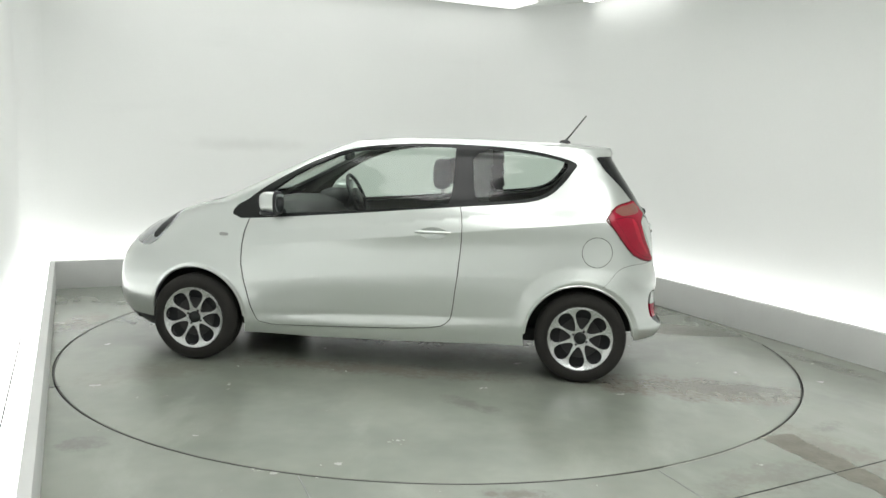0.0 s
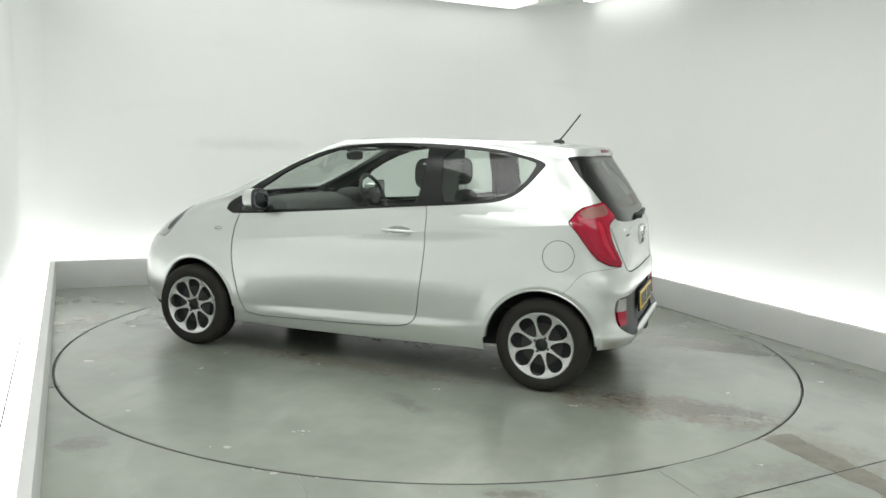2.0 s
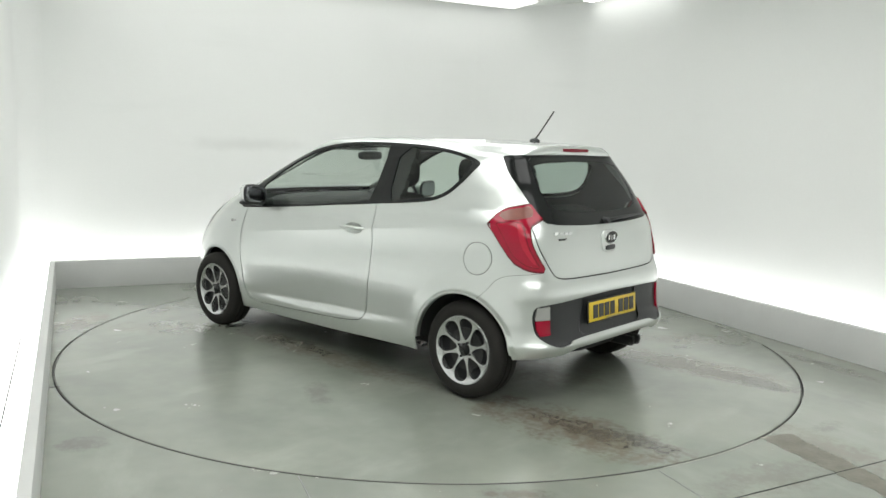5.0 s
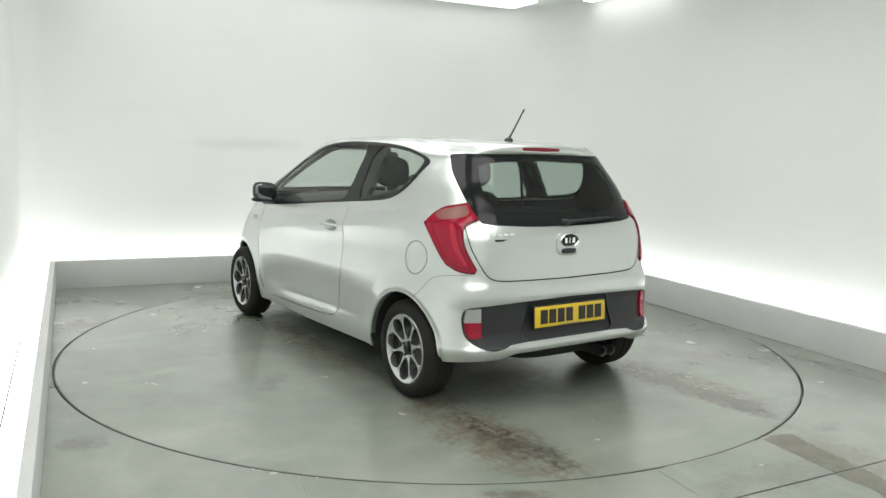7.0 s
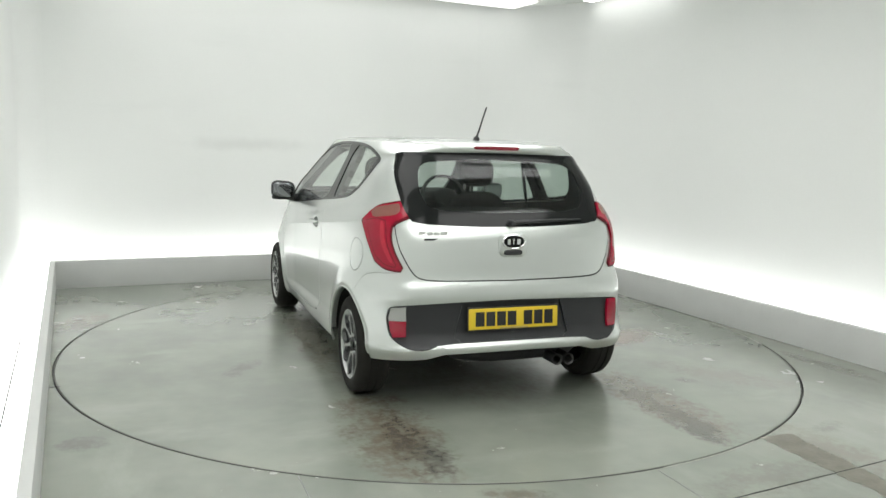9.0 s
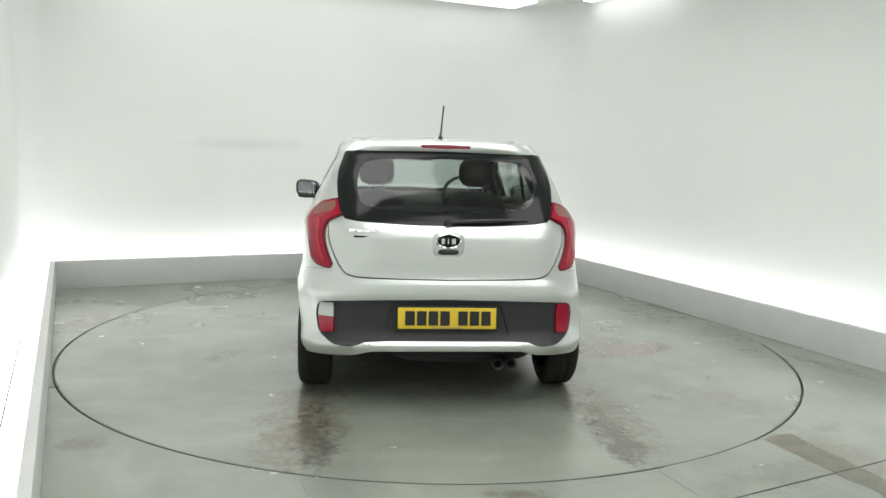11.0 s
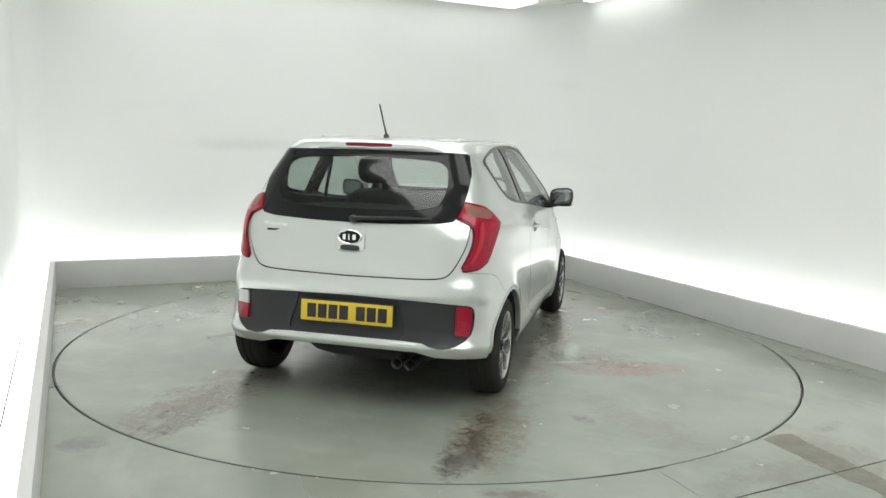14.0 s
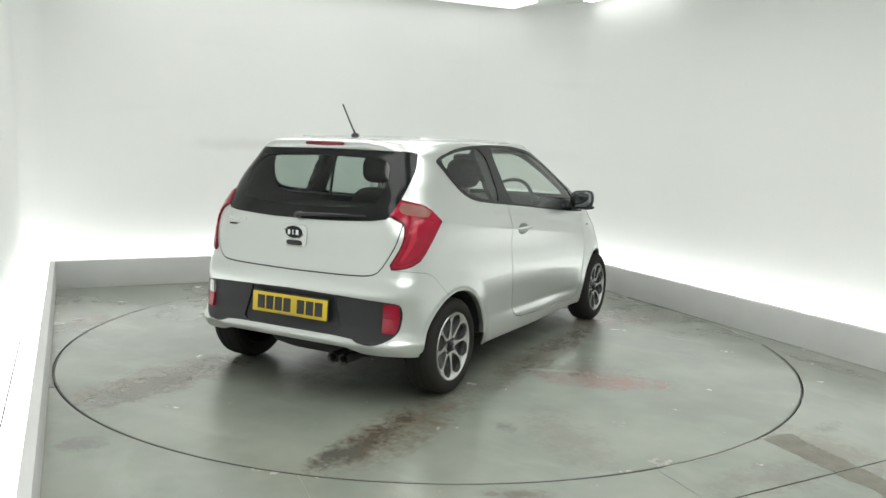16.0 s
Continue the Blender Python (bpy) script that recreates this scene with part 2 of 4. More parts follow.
def tube(points, radius, segs=8):
    """A rod along points; radius may be a list."""
    bm = bmesh.new()
    pts = [Vector(p) for p in points]
    rad = radius if isinstance(radius, (list, tuple)) else [radius] * len(pts)
    rings = []
    for i, p in enumerate(pts):
        d = (pts[min(i + 1, len(pts) - 1)] - pts[max(i - 1, 0)]).normalized()
        u = d.cross(Vector((0, 0, 1)))
        u = (d.cross(Vector((0, 1, 0))) if u.length < .05 else u).normalized()
        w = d.cross(u)
        rings.append([bm.verts.new(p + rad[i] * (math.cos(2 * math.pi * k / segs) * u + math.sin(2 * math.pi * k / segs) * w)) for k in range(segs)])
    for a, b in zip(rings, rings[1:]):
        for k in range(segs):
            bm.faces.new((a[k], a[(k + 1) % segs], b[(k + 1) % segs], b[k]))
    bm.faces.new(rings[0])
    bm.faces.new(rings[-1])
    bmesh.ops.recalc_face_normals(bm, faces=bm.faces)
    return bm


def pillow(x0, x1, y0, y1, z0, z1, n=3.0, m=None, segs=20, rings=12):
    """A soft block: a superellipsoid in the given bounds."""
    bm = bmesh.new()
    r = bmesh.ops.create_uvsphere(bm, u_segments=segs, v_segments=rings, radius=1)
    for v in r["verts"]:
        c = v.co
        k = (abs(c.x) ** n + abs(c.y) ** n + abs(c.z) ** n) ** (-1 / n)
        v.co = Vector(((x0 + x1) / 2 + c.x * k * (x1 - x0) / 2, (y0 + y1) / 2 + c.y * k * (y1 - y0) / 2, (z0 + z1) / 2 + c.z * k * (z1 - z0) / 2))
    if m:
        bmesh.ops.transform(bm, matrix=m, verts=bm.verts)
    return bm


import functools

# ---- the studio: a square room turned to the camera, kerbs before lit walls ----
ROOM = pose(0, 0, 0, 0, 0, 24.6)
KL, KR, KB, SOUTH = -2.46, 2.475, 2.745, -7.0
KERB_H, KERB_T, WALL_GAP, CEIL_Z, DISC_R = .25, .045, .27, 2.95, 2.436
WL, WR, WB = KL - WALL_GAP, KR + WALL_GAP, KB + WALL_GAP


def setting(ob, label, category):
    ob.matrix_world = ROOM
    return tagged(ob, label, category, kind="structure")


def wall_sheet(name, path, label):
    """An upright wall along a plan path, .1 m thick on the far side (to the left of the path)."""
    bm = bmesh.new()
    pts = [Vector((*p, 0)) for p in path]
    rows = []
    for i, p in enumerate(pts):
        d = (pts[min(i + 1, len(pts) - 1)] - pts[max(i - 1, 0)]).normalized()
        nrm = Vector((-d.y, d.x, 0))
        rows.append([bm.verts.new(q) for q in (p + Vector((0, 0, -.02)), p + Vector((0, 0, CEIL_Z)), p + nrm * .1 + Vector((0, 0, CEIL_Z)), p + nrm * .1 + Vector((0, 0, -.02)))])
    for a, b in zip(rows, rows[1:]):
        for k in range(4):
            bm.faces.new((a[k], b[k], b[(k + 1) % 4], a[(k + 1) % 4]))
    bm.faces.new(rows[0])
    bm.faces.new(rows[-1])
    bmesh.ops.recalc_face_normals(bm, faces=bm.faces)
    return setting(part(name, bm, WALL, angle=30), label, "wall")


def arc(cx, cy, r, a0, a1, n=14):
    return [(cx + r * math.cos(radians(a0 + (a1 - a0) * i / n)), cy + r * math.sin(radians(a0 + (a1 - a0) * i / n))) for i in range(n + 1)]


r_e, r_w = .9, .22
wall_sheet("wall_north", [(WR - r_e, WB), (WL + r_w, WB)][::-1], "smooth white studio wall lit from below behind a kerb")
east = arc(WR - r_e, WB - r_e, r_e, 90, 0, 20)
wall_sheet("wall_east", east + [(WR, SOUTH)], "smooth white studio wall with a rounded corner")
west = arc(WL + r_w, WB - r_w, r_w, 180, 90, 10)
wall_sheet("wall_west", [(WL, SOUTH)] + west, "white studio wall meeting the back wall in a tight curve")
wall_sheet("wall_south", [(WR, SOUTH), (WL, SOUTH)], "plain white wall behind the camera")
setting(part("ceiling", boxed(WL - .1, WR + .1, SOUTH - .1, WB + .1, CEIL_Z, CEIL_Z + .1), CEIL), "white studio ceiling with bright light panels", "ceiling")


def floor_with_pit():
    """The floor with a round opening for the turntable, and its strip behind the kerbs."""
    bm = bmesh.new()
    n = 160
    hole, out = [], []
    for i in range(n):
        a = 2 * math.pi * i / n
        c, s = math.cos(a), math.sin(a)
        hole.append((DISC_R + .014, c, s))
        kx = min((WR + .1) / c if c > 1e-6 else 99, (WL - .1) / c if c < -1e-6 else 99)
        ky = min((WB + .1) / s if s > 1e-6 else 99, (SOUTH - .1) / s if s < -1e-6 else 99)
        out.append((min(kx, ky), c, s))
    rings = [[bm.verts.new((r * c, r * s, z)) for r, c, s in ring] for ring, z in ((hole, -.05), (hole, 0), (out, 0))]
    for a, b in zip(rings, rings[1:]):
        for i in range(n):
            bm.faces.new((a[i], a[(i + 1) % n], b[(i + 1) % n], b[i]))
    bm.faces.new(rings[0])
    bmesh.ops.recalc_face_normals(bm, faces=bm.faces)
    for f in bm.faces:
        if abs(f.normal.z) > .5 and f.normal.z < 0:
            f.normal_flip()
    return bm


R_INV = ROOM.inverted()


def room_xy(x, y):
    p = R_INV @ Vector((x, y, 0))
    return p.x, p.y


FLOOR = floor_paint("worn_floor_paint", [(*room_xy(1.95, -1.95), .6, .22, -60 - 24.6, .55, BROWN), (*room_xy(-1.56, -2.11), .16, .12, 0, .5, DARK),
                                         (*room_xy(.37, -2.52), .20, .07, -24, .7, MUD), (*room_xy(2.09, -1.62), .16, .09, 10, .5, DARK),
                                         (*room_xy(2.66, -.42), .5, .10, 90, .55, MUD), (*room_xy(-2.6, .25), .4, .2, 70, .4, RUST), (*room_xy(1.5, -2.3), .5, .2, 0, .35, MUD)])
setting(part("floor", floor_with_pit(), FLOOR), "worn grey-green painted studio floor with stains", "floor")


def kerb(name, x0, x1, y0, y1):
    return setting(part(name, boxed(x0, x1, y0, y1, 0, KERB_H), KERB, bevel=.004), "pale grey painted kerb hiding a light strip", "kerb")


kerb("kerb_north", KL - KERB_T, KR + KERB_T, KB, KB + KERB_T)
kerb("kerb_west", KL - KERB_T, KL, SOUTH, KB - .002)
kerb("kerb_east", KR, KR + KERB_T, SOUTH, KB - .002)


def light_strip(x0, x1, y0, y1):
    """A long light box that fills the gap between kerb and wall: two diffusers with a dark joint between them."""
    root = new("light_strip")
    root.matrix_world = ROOM
    tagged(root, "bright white light box lying behind the kerb", "light strip", "light strips behind the kerbs")
    part("housing", boxed(x0, x1, y0, y1, 0, .18), TRIM_WHITE, root)
    if x1 - x0 < y1 - y0:
        m = x0 + (.115 if x0 < 0 else .102)
        halves = ((x0 + .002, m - .003, y0, y1), (m + .003, x1 - .002, y0, y1))
    else:
        m = y0 + .10
        halves = ((x0, x1, y0 + .002, m - .003), (x0, x1, m + .003, y1 - .002))
    for h in halves:
        part("diffuser", boxed(*h, .18, .195), STRIP, root)
    part("joint", boxed(*((m - .003, m + .003, y0, y1) if x1 - x0 < y1 - y0 else (x0, x1, m - .003, m + .003)), .18, .199), GAP, root)


light_strip(KL - .05, KR + .05, KB + .05, KB + .262)
light_strip(KL - .262, KL - .055, SOUTH + .1, KB + .262)
light_strip(KR + .05, KR + .262, SOUTH + .1, KB - .1)


def ceiling_light(x, y, lx, ly, lamp=LAMP):
    root = new("ceiling_light")
    root.matrix_world = ROOM @ pose(x, y, CEIL_Z)
    tagged(root, "bright white ceiling light panel, the mid-room ones added for light", "ceiling light", "ceiling light panels")
    part("frame", boxed(-lx / 2, lx / 2, -ly / 2, ly / 2, -.03, -.002), TRIM_WHITE, root)
    part("diffuser", boxed(-lx / 2 + .03, lx / 2 - .03, -ly / 2 + .03, ly / 2 - .03, -.045, -.03), lamp, root)


# unseen panels added to light the room; southmost row brightens what faces the camera
for px in (-1.2, .5):
    for py in (-5.3, -3.3, -1.3, .7):
        ceiling_light(px, py, 1.25, 1.6)
for px in (-1.5, 0, 1.5):
    ceiling_light(px, 2.62, 1.48, .56, EDGE_LAMP)
ceiling_light(2.62, 1.42, .17, 1.3)


def floor_joint(ax, ay, bx, by, wide=.006, mat=GAP):
    """A dark joint between two floor plates."""
    a, b = Vector((ax, ay, 0)), Vector((bx, by, 0))
    d = (b - a).normalized()
    n = Vector((-d.y, d.x, 0)) * wide / 2
    bm = bmesh.new()
    low = [bm.verts.new(p) for p in (a + n, a - n, b - n, b + n)]
    top = [bm.verts.new(p + Vector((0, 0, .0012))) for p in (a + n, a - n, b - n, b + n)]
    bm.faces.new(top)
    for i in range(4):
        bm.faces.new((low[i], low[(i + 1) % 4], top[(i + 1) % 4], top[i]))
    bmesh.ops.recalc_face_normals(bm, faces=bm.faces)
    return tagged(part("floor_joint", bm, mat), "thin dark joint between floor plates", "floor joint", kind="structure")


floor_joint(-.54, -2.40, -.20, -3.25, .004, SEAM)
floor_joint(1.015, -2.24, 1.20, -2.70, .004, SEAM)
floor_joint(1.10, -2.59, 2.90, -1.67)
floor_joint(-2.13, -1.335, -2.05, -1.30, .012)


def floor_patch():
    """A strip of old dark coating with ragged long edges."""
    bm = bmesh.new()
    rnd = random.Random(5)
    rows = []
    for i in range(41):
        t = i / 40 * 1.25
        across = Vector((.92, .38, 0))
        l = Vector((1.64 + .27 * t, -1.81 - .65 * t, 0)) + across * rnd.uniform(-.014, .014)
        r = Vector((1.82 + .20 * t, -1.745 - .60 * t, 0)) + across * rnd.uniform(-.014, .014)
        rows.append([bm.verts.new(p) for p in (l, l + Vector((0, 0, .0009)), r + Vector((0, 0, .0009)), r)])
    for a, b in zip(rows, rows[1:]):
        for k in range(3):
            bm.faces.new((a[k], a[k + 1], b[k + 1], b[k]))
    bm.faces.new(rows[0])
    bm.faces.new(rows[-1])
    bmesh.ops.recalc_face_normals(bm, faces=bm.faces)
    mat = material("worn_dark_coating", (.165, .155, .125), .4, spec=.5, noise_amt=.5, noise_scale=11, fine=.2, fine_scale=60, bump_amt=.1)
    return tagged(part("floor_patch", bm, mat, smooth=False), "worn dark strip of old coating on the floor", "floor patch", kind="structure")


floor_patch()


def gap_filler(start, sweep):
    """A pale strip in a stretch of the gap round the turntable: grit, and painted sheen."""
    bm = bmesh.new()
    n = 30
    rows = []
    for i in range(n + 1):
        a = radians(start + sweep * i / n)
        rows.append([bm.verts.new((r * math.cos(a), r * math.sin(a), z)) for r, z in ((DISC_R + .0062, -.04), (DISC_R + .0062, -.0015), (DISC_R + .0135, -.0005), (DISC_R + .0135, -.04))])
    for a, b in zip(rows, rows[1:]):
        for k in range(3):
            bm.faces.new((a[k], b[k], b[k + 1], a[k + 1]))
    bm.faces.new(rows[0])
    bm.faces.new(rows[-1])
    bmesh.ops.recalc_face_normals(bm, faces=bm.faces)
    return tagged(part("gap_filler", bm, GRIT_AND_SHEEN), "pale grit and painted sheen in the gap beside the turntable", "gap filler", kind="structure")


gap_filler(-64.5, 15.5)
# this far right stretch paints the floor sheen that hides the gap
gap_filler(3, 26)


# ---- the car's skin: plan outlines stacked by height ----
class Curve:
    """A smooth curve through (v, value) pairs that does not overshoot."""

    def __init__(self, *pairs):
        self.x = np.array([p[0] for p in pairs], float)
        self.y = np.array([p[1] for p in pairs], float)
        h, d = np.diff(self.x), np.diff(self.y) / np.diff(self.x)
        m = np.zeros(len(self.x))
        same = d[:-1] * d[1:] > 0
        w1, w2 = 2 * h[1:] + h[:-1], h[1:] + 2 * h[:-1]
        with np.errstate(divide="ignore", invalid="ignore"):
            m[1:-1] = np.where(same, (w1 + w2) / (w1 / d[:-1] + w2 / d[1:]), 0)
        m[0], m[-1] = d[0], d[-1]
        self.m = m

    def __call__(self, v):
        v = np.clip(np.asarray(v, float), self.x[0], self.x[-1])
        i = np.clip(np.searchsorted(self.x, v) - 1, 0, len(self.x) - 2)
        h = self.x[i + 1] - self.x[i]
        t = (v - self.x[i]) / h
        return ((2 * t**3 - 3 * t**2 + 1) * self.y[i] + (t**3 - 2 * t**2 + t) * h * self.m[i]
                + (3 * t**2 - 2 * t**3) * self.y[i + 1] + (t**3 - t**2) * h * self.m[i + 1])


V_TOP = 2.0
REAR_X = Curve((.14, -.36), (.20, -.42), (.27, -.465), (.305, -.492), (.325, -.505), (.345, -.505), (.362, -.492), (.43, -.465), (.55, -.457), (.60, -.460), (.65, -.455),
               (.70, -.440), (.80, -.430), (.90, -.418), (.955, -.40), (1.0, -.375), (1.1, -.312), (1.2, -.246), (1.3, -.18), (1.345, -.155),
               (1.366, -.168), (1.39, -.165), (1.43, -.12), (1.55, .06), (1.7, .34), (1.85, .62), (2.0, .90))
FRONT_X = Curve((.14, 2.98), (.20, 3.06), (.30, 3.115), (.37, 3.125), (.5, 3.115), (.6, 3.085), (.7, 3.01), (.78, 2.915), (.85, 2.79), (.90, 2.685),
                (.95, 2.56), (.99, 2.42), (1.02, 2.31), (1.1, 2.13), (1.2, 1.925), (1.3, 1.715), (1.37, 1.55), (1.4, 1.47), (1.55, 1.34), (1.7, 1.19),
                (1.85, 1.06), (2.0, .90))
WIDTH = Curve((.14, .75), (.22, .785), (.30, .80), (.37, .805), (.5, .805), (.65, .80), (.8, .79), (.9, .783), (.97, .768), (1.05, .738), (1.146, .69),
              (1.25, .64), (1.32, .605), (1.37, .588), (1.40, .572), (1.47, .537), (1.6, .45), (1.8, .27), (2.0, .0))
MID_X = Curve((.14, 1.1), (1.3, 1.1), (1.6, 1.0), (2.0, .9))
REAR_N = Curve((.14, 6), (.3, 7.6), (.6, 7.7), (.75, 6.9), (.9, 6.5), (1.05, 6.7), (1.2, 8.0), (1.33, 8.0), (1.38, 5.2), (1.45, 3.8), (1.7, 2.6), (2.0, 2.2))
FRONT_N = Curve((.14, 3.6), (.4, 4.2), (.7, 4.2), (.85, 4.4), (.95, 5.2), (1.0, 6.2), (1.1, 7.5), (1.35, 7.5), (1.5, 3.8), (2.0, 2.2))


def height(v):
    v = np.asarray(v, float)
    return np.where(v < 1.4, v, 1.437 - .037 * ((V_TOP - v) / .6) ** 3)


def bump(q):
    return np.clip(1 - q * q, 0, 1) ** 2


def skin(s, v):
    """The half skin: s runs from the tail's middle round the side to the nose (0 to 5.2), v upwards."""
    s, v = np.broadcast_arrays(np.asarray(s, float), np.asarray(v, float))
    b = np.where(s < .8, s / .8, np.where(s > 4.4, (5.2 - s) / .8, 1.0)).clip(0, 1)
    a = np.where(s < .8, -1.0, np.where(s > 4.4, 1.0, -1 + (s - .8) / 1.8))
    n = np.where(a < 0, REAR_N(v), FRONT_N(v))
    m = MID_X(v)
    length = np.where(a < 0, m - REAR_X(v), FRONT_X(v) - m)
    k = (np.abs(a) ** n + b ** n) ** (-1 / n)
    x, y, z = m + length * k * a, WIDTH(v) * k * b, height(v)
    side = np.clip((k * b - .8) / .17, 0, 1)
    side = side * side * (3 - 2 * side)
    crease = .972 - .11 * (x + .13)
    fold = .36 - .035 * (x - .75)
    scoop = 0
    for dz in (-.010, -.004, .004, .010):
        q = z + dz - fold
        scoop = scoop + .25 * np.where(q > 0, np.clip(1 - q / .27, 0, 1) ** 1.6, np.clip(1 + q / .05, 0, 1))
    q = z - crease
    edge = np.sqrt(q ** 2 + .003 ** 2)
    ridge = np.where(q > 0, np.clip(1 - edge / .085, 0, 1), np.clip(1 - edge / .15, 0, 1) ** 2)
    y = y + side * (.016 * ridge * np.clip((2.15 - x) / 1.0, 0, 1) - .021 * scoop * bump((x - 1.22) / 1.1))
    # the front wings stand out over their wheels
    wing = np.clip((1.03 - z) / .36, 0, 1)
    y = y + side * .034 * bump((x - 2.39) / .72) * wing * wing * (3 - 2 * wing)
    for wx in (0.0, 2.39):
        r = np.hypot(x - wx, z - .272)
        y = y + side * .016 * np.clip(1 - np.abs(r - .345) / .10, 0, 1) ** 1.5
    return np.stack([x, y, z], -1)


@functools.lru_cache(maxsize=None)
def s_at(axis, value, v):
    """The s at which the skin has that x (on the side) or that y (across the tail)."""
    lo, hi = (.8, 4.4) if axis == "x" else (0.0, .8)
    if axis == "n":
        lo, hi = 5.2, 4.4
    for _ in range(26):
        mid = (lo + hi) / 2
        p = skin(mid, v)
        if (p[0] if axis == "x" else p[1]) < value:
            lo = mid
        else:
            hi = mid
    return float((lo + hi) / 2)


# ---- the turntable ----
def turntable():
    root = new("turntable")
    tagged(root, "round worn grey-green turntable with dirty tyre tracks", "turntable")
    bm = lathe([(DISC_R, -.049), (DISC_R, -.003), (DISC_R - .003, 0)], "z", 160)
    tracks = [(-1.60, -.77, .90, .26, 2, .85, BROWN), (-1.70, .80, .90, .32, -2, .9, BROWN), (-1.85, -.73, .55, .12, 4, 1.0, MUD), (-1.85, .77, .55, .13, -4, .9, MUD),
              (-2.1, -.70, .26, .12, 8, 1.0, DARK), (-2.05, .70, .30, .12, -8, .9, DARK),
              (-.28, -1.36, .55, .24, -72, .85, RUST), (-.15, -1.15, .5, .30, -60, .5, BROWN), (-1.34, -1.2, .12, .07, 30, .5, DARK), (-.42, 1.37, .30, .10, -32, .4, DARK),
              (.1, -.82, 1.3, .2, 0, .6, BROWN), (.2, .82, 1.3, .2, 0, .6, BROWN), (-.4, 0, 1.4, .65, 0, .45, BROWN), (1.4, -.9, .8, .3, -30, .4, RUST),
              (1.5, 1.2, .6, .3, 40, .3, BROWN), (-1.3, -1.5, .6, .25, 40, .35, BROWN), (.05, -1.0, .34, .07, 5, .45, (.5, .5, .46)), (-.25, -1.02, .22, .05, -65, .4, (.5, .5, .46))]
    part("deck", bm, floor_paint("worn_turntable_paint", tracks), root, smooth=False)
    ring = lathe([(DISC_R + .0005, -.045), (DISC_R + .0005, -.001), (DISC_R + .005, -.001), (DISC_R + .005, -.045)], "z", 160, True)
    part("edge_band", ring, EDGE_STEEL, root, "thin dark steel edge band", smooth=False)
    return root


# ---- the car ----
HUB_Z, WHEEL_X, ARCH_R = .272, (0.0, 2.392), .327
AXIS = (1.0138, -.0682)  # the turntable's axis, in the car's own metres from its rear axle


def corner_cut(pts, times=2):
    for _ in range(times):
        out = []
        for i in range(len(pts)):
            a, b = np.array(pts[i]), np.array(pts[(i + 1) % len(pts)])
            out += [a * .78 + b * .22, a * .22 + b * .78]
        pts = out
    return [tuple(p) for p in pts]


def dense(pts, step=.02, closed=True):
    out = []
    n = len(pts)
    for i in range(n if closed else n - 1):
        a, b = np.array(pts[i]), np.array(pts[(i + 1) % n])
        k = max(1, int(np.hypot(*(b - a)) / step))
        out += [tuple(a + (b - a) * j / k) for j in range(k)]
    return out if closed else out + [tuple(pts[-1])]


def outline(spec, cut=1):
    """(axis, value, v) marks on the skin as a polygon in (s, v)."""
    return dense(corner_cut([(s_at(a, c, v), v) for a, c, v in spec], cut) if cut else [(s_at(a, c, v), v) for a, c, v in spec])


def half_outline(spec, cut=1):
    """The same for a polygon that ends on the middle line at both ends (s = 0, or 5.2 for the nose)."""
    pts = [(s_at(a, c, v), v) for a, c, v in spec]
    for _ in range(cut):
        out = [pts[0]]
        for i in range(len(pts) - 1):
            p, q = np.array(pts[i]), np.array(pts[i + 1])
            out += [tuple(p * .78 + q * .22), tuple(p * .22 + q * .78)]
        pts = out + [pts[-1]]
    return dense(pts)


def ribbon(spec, width, cut=2):
    """A narrow band along an open line of marks."""
    pts = [np.array((s_at(a, c, v), v)) for a, c, v in spec]
    for _ in range(cut):
        out = [pts[0]]
        for p, q in zip(pts, pts[1:]):
            out += [p * .75 + q * .25, p * .25 + q * .75]
        pts = out + [pts[-1]]
    pts = [np.array(p) for p in dense([tuple(p) for p in pts], .03, False)]
    left, right = [], []
    for i, p in enumerate(pts):
        d = pts[min(i + 1, len(pts) - 1)] - pts[max(i - 1, 0)]
        d = d / np.hypot(*d)
        nrm = np.array((-d[1], d[0])) * width / 2
        left.append(tuple(p + nrm))
        right.append(tuple(p - nrm))
    return left + right[::-1]


def circle(x, z, r, n=56):
    return [(s_at("x", x + r * math.cos(2 * math.pi * i / n), z + r * math.sin(2 * math.pi * i / n)), z + r * math.sin(2 * math.pi * i / n)) for i in range(n)]


def inside(poly, pts):
    px, py = np.array(poly).T
    qx, qy = np.roll(px, -1), np.roll(py, -1)
    x, y = pts[:, 0:1], pts[:, 1:2]
    with np.errstate(divide="ignore", invalid="ignore"):
        cross = (py > y) != (qy > y)
        at = px + (y - py) * (qx - px) / (qy - py)
    return (np.sum(cross & (x < at), axis=1) % 2) == 1


def xs(*pairs):
    return [("x", a, b) for a, b in pairs]


def ns(*pairs):
    return [("n", a, b) for a, b in pairs]


def ys(*pairs):
    return [("y", a, b) for a, b in pairs]


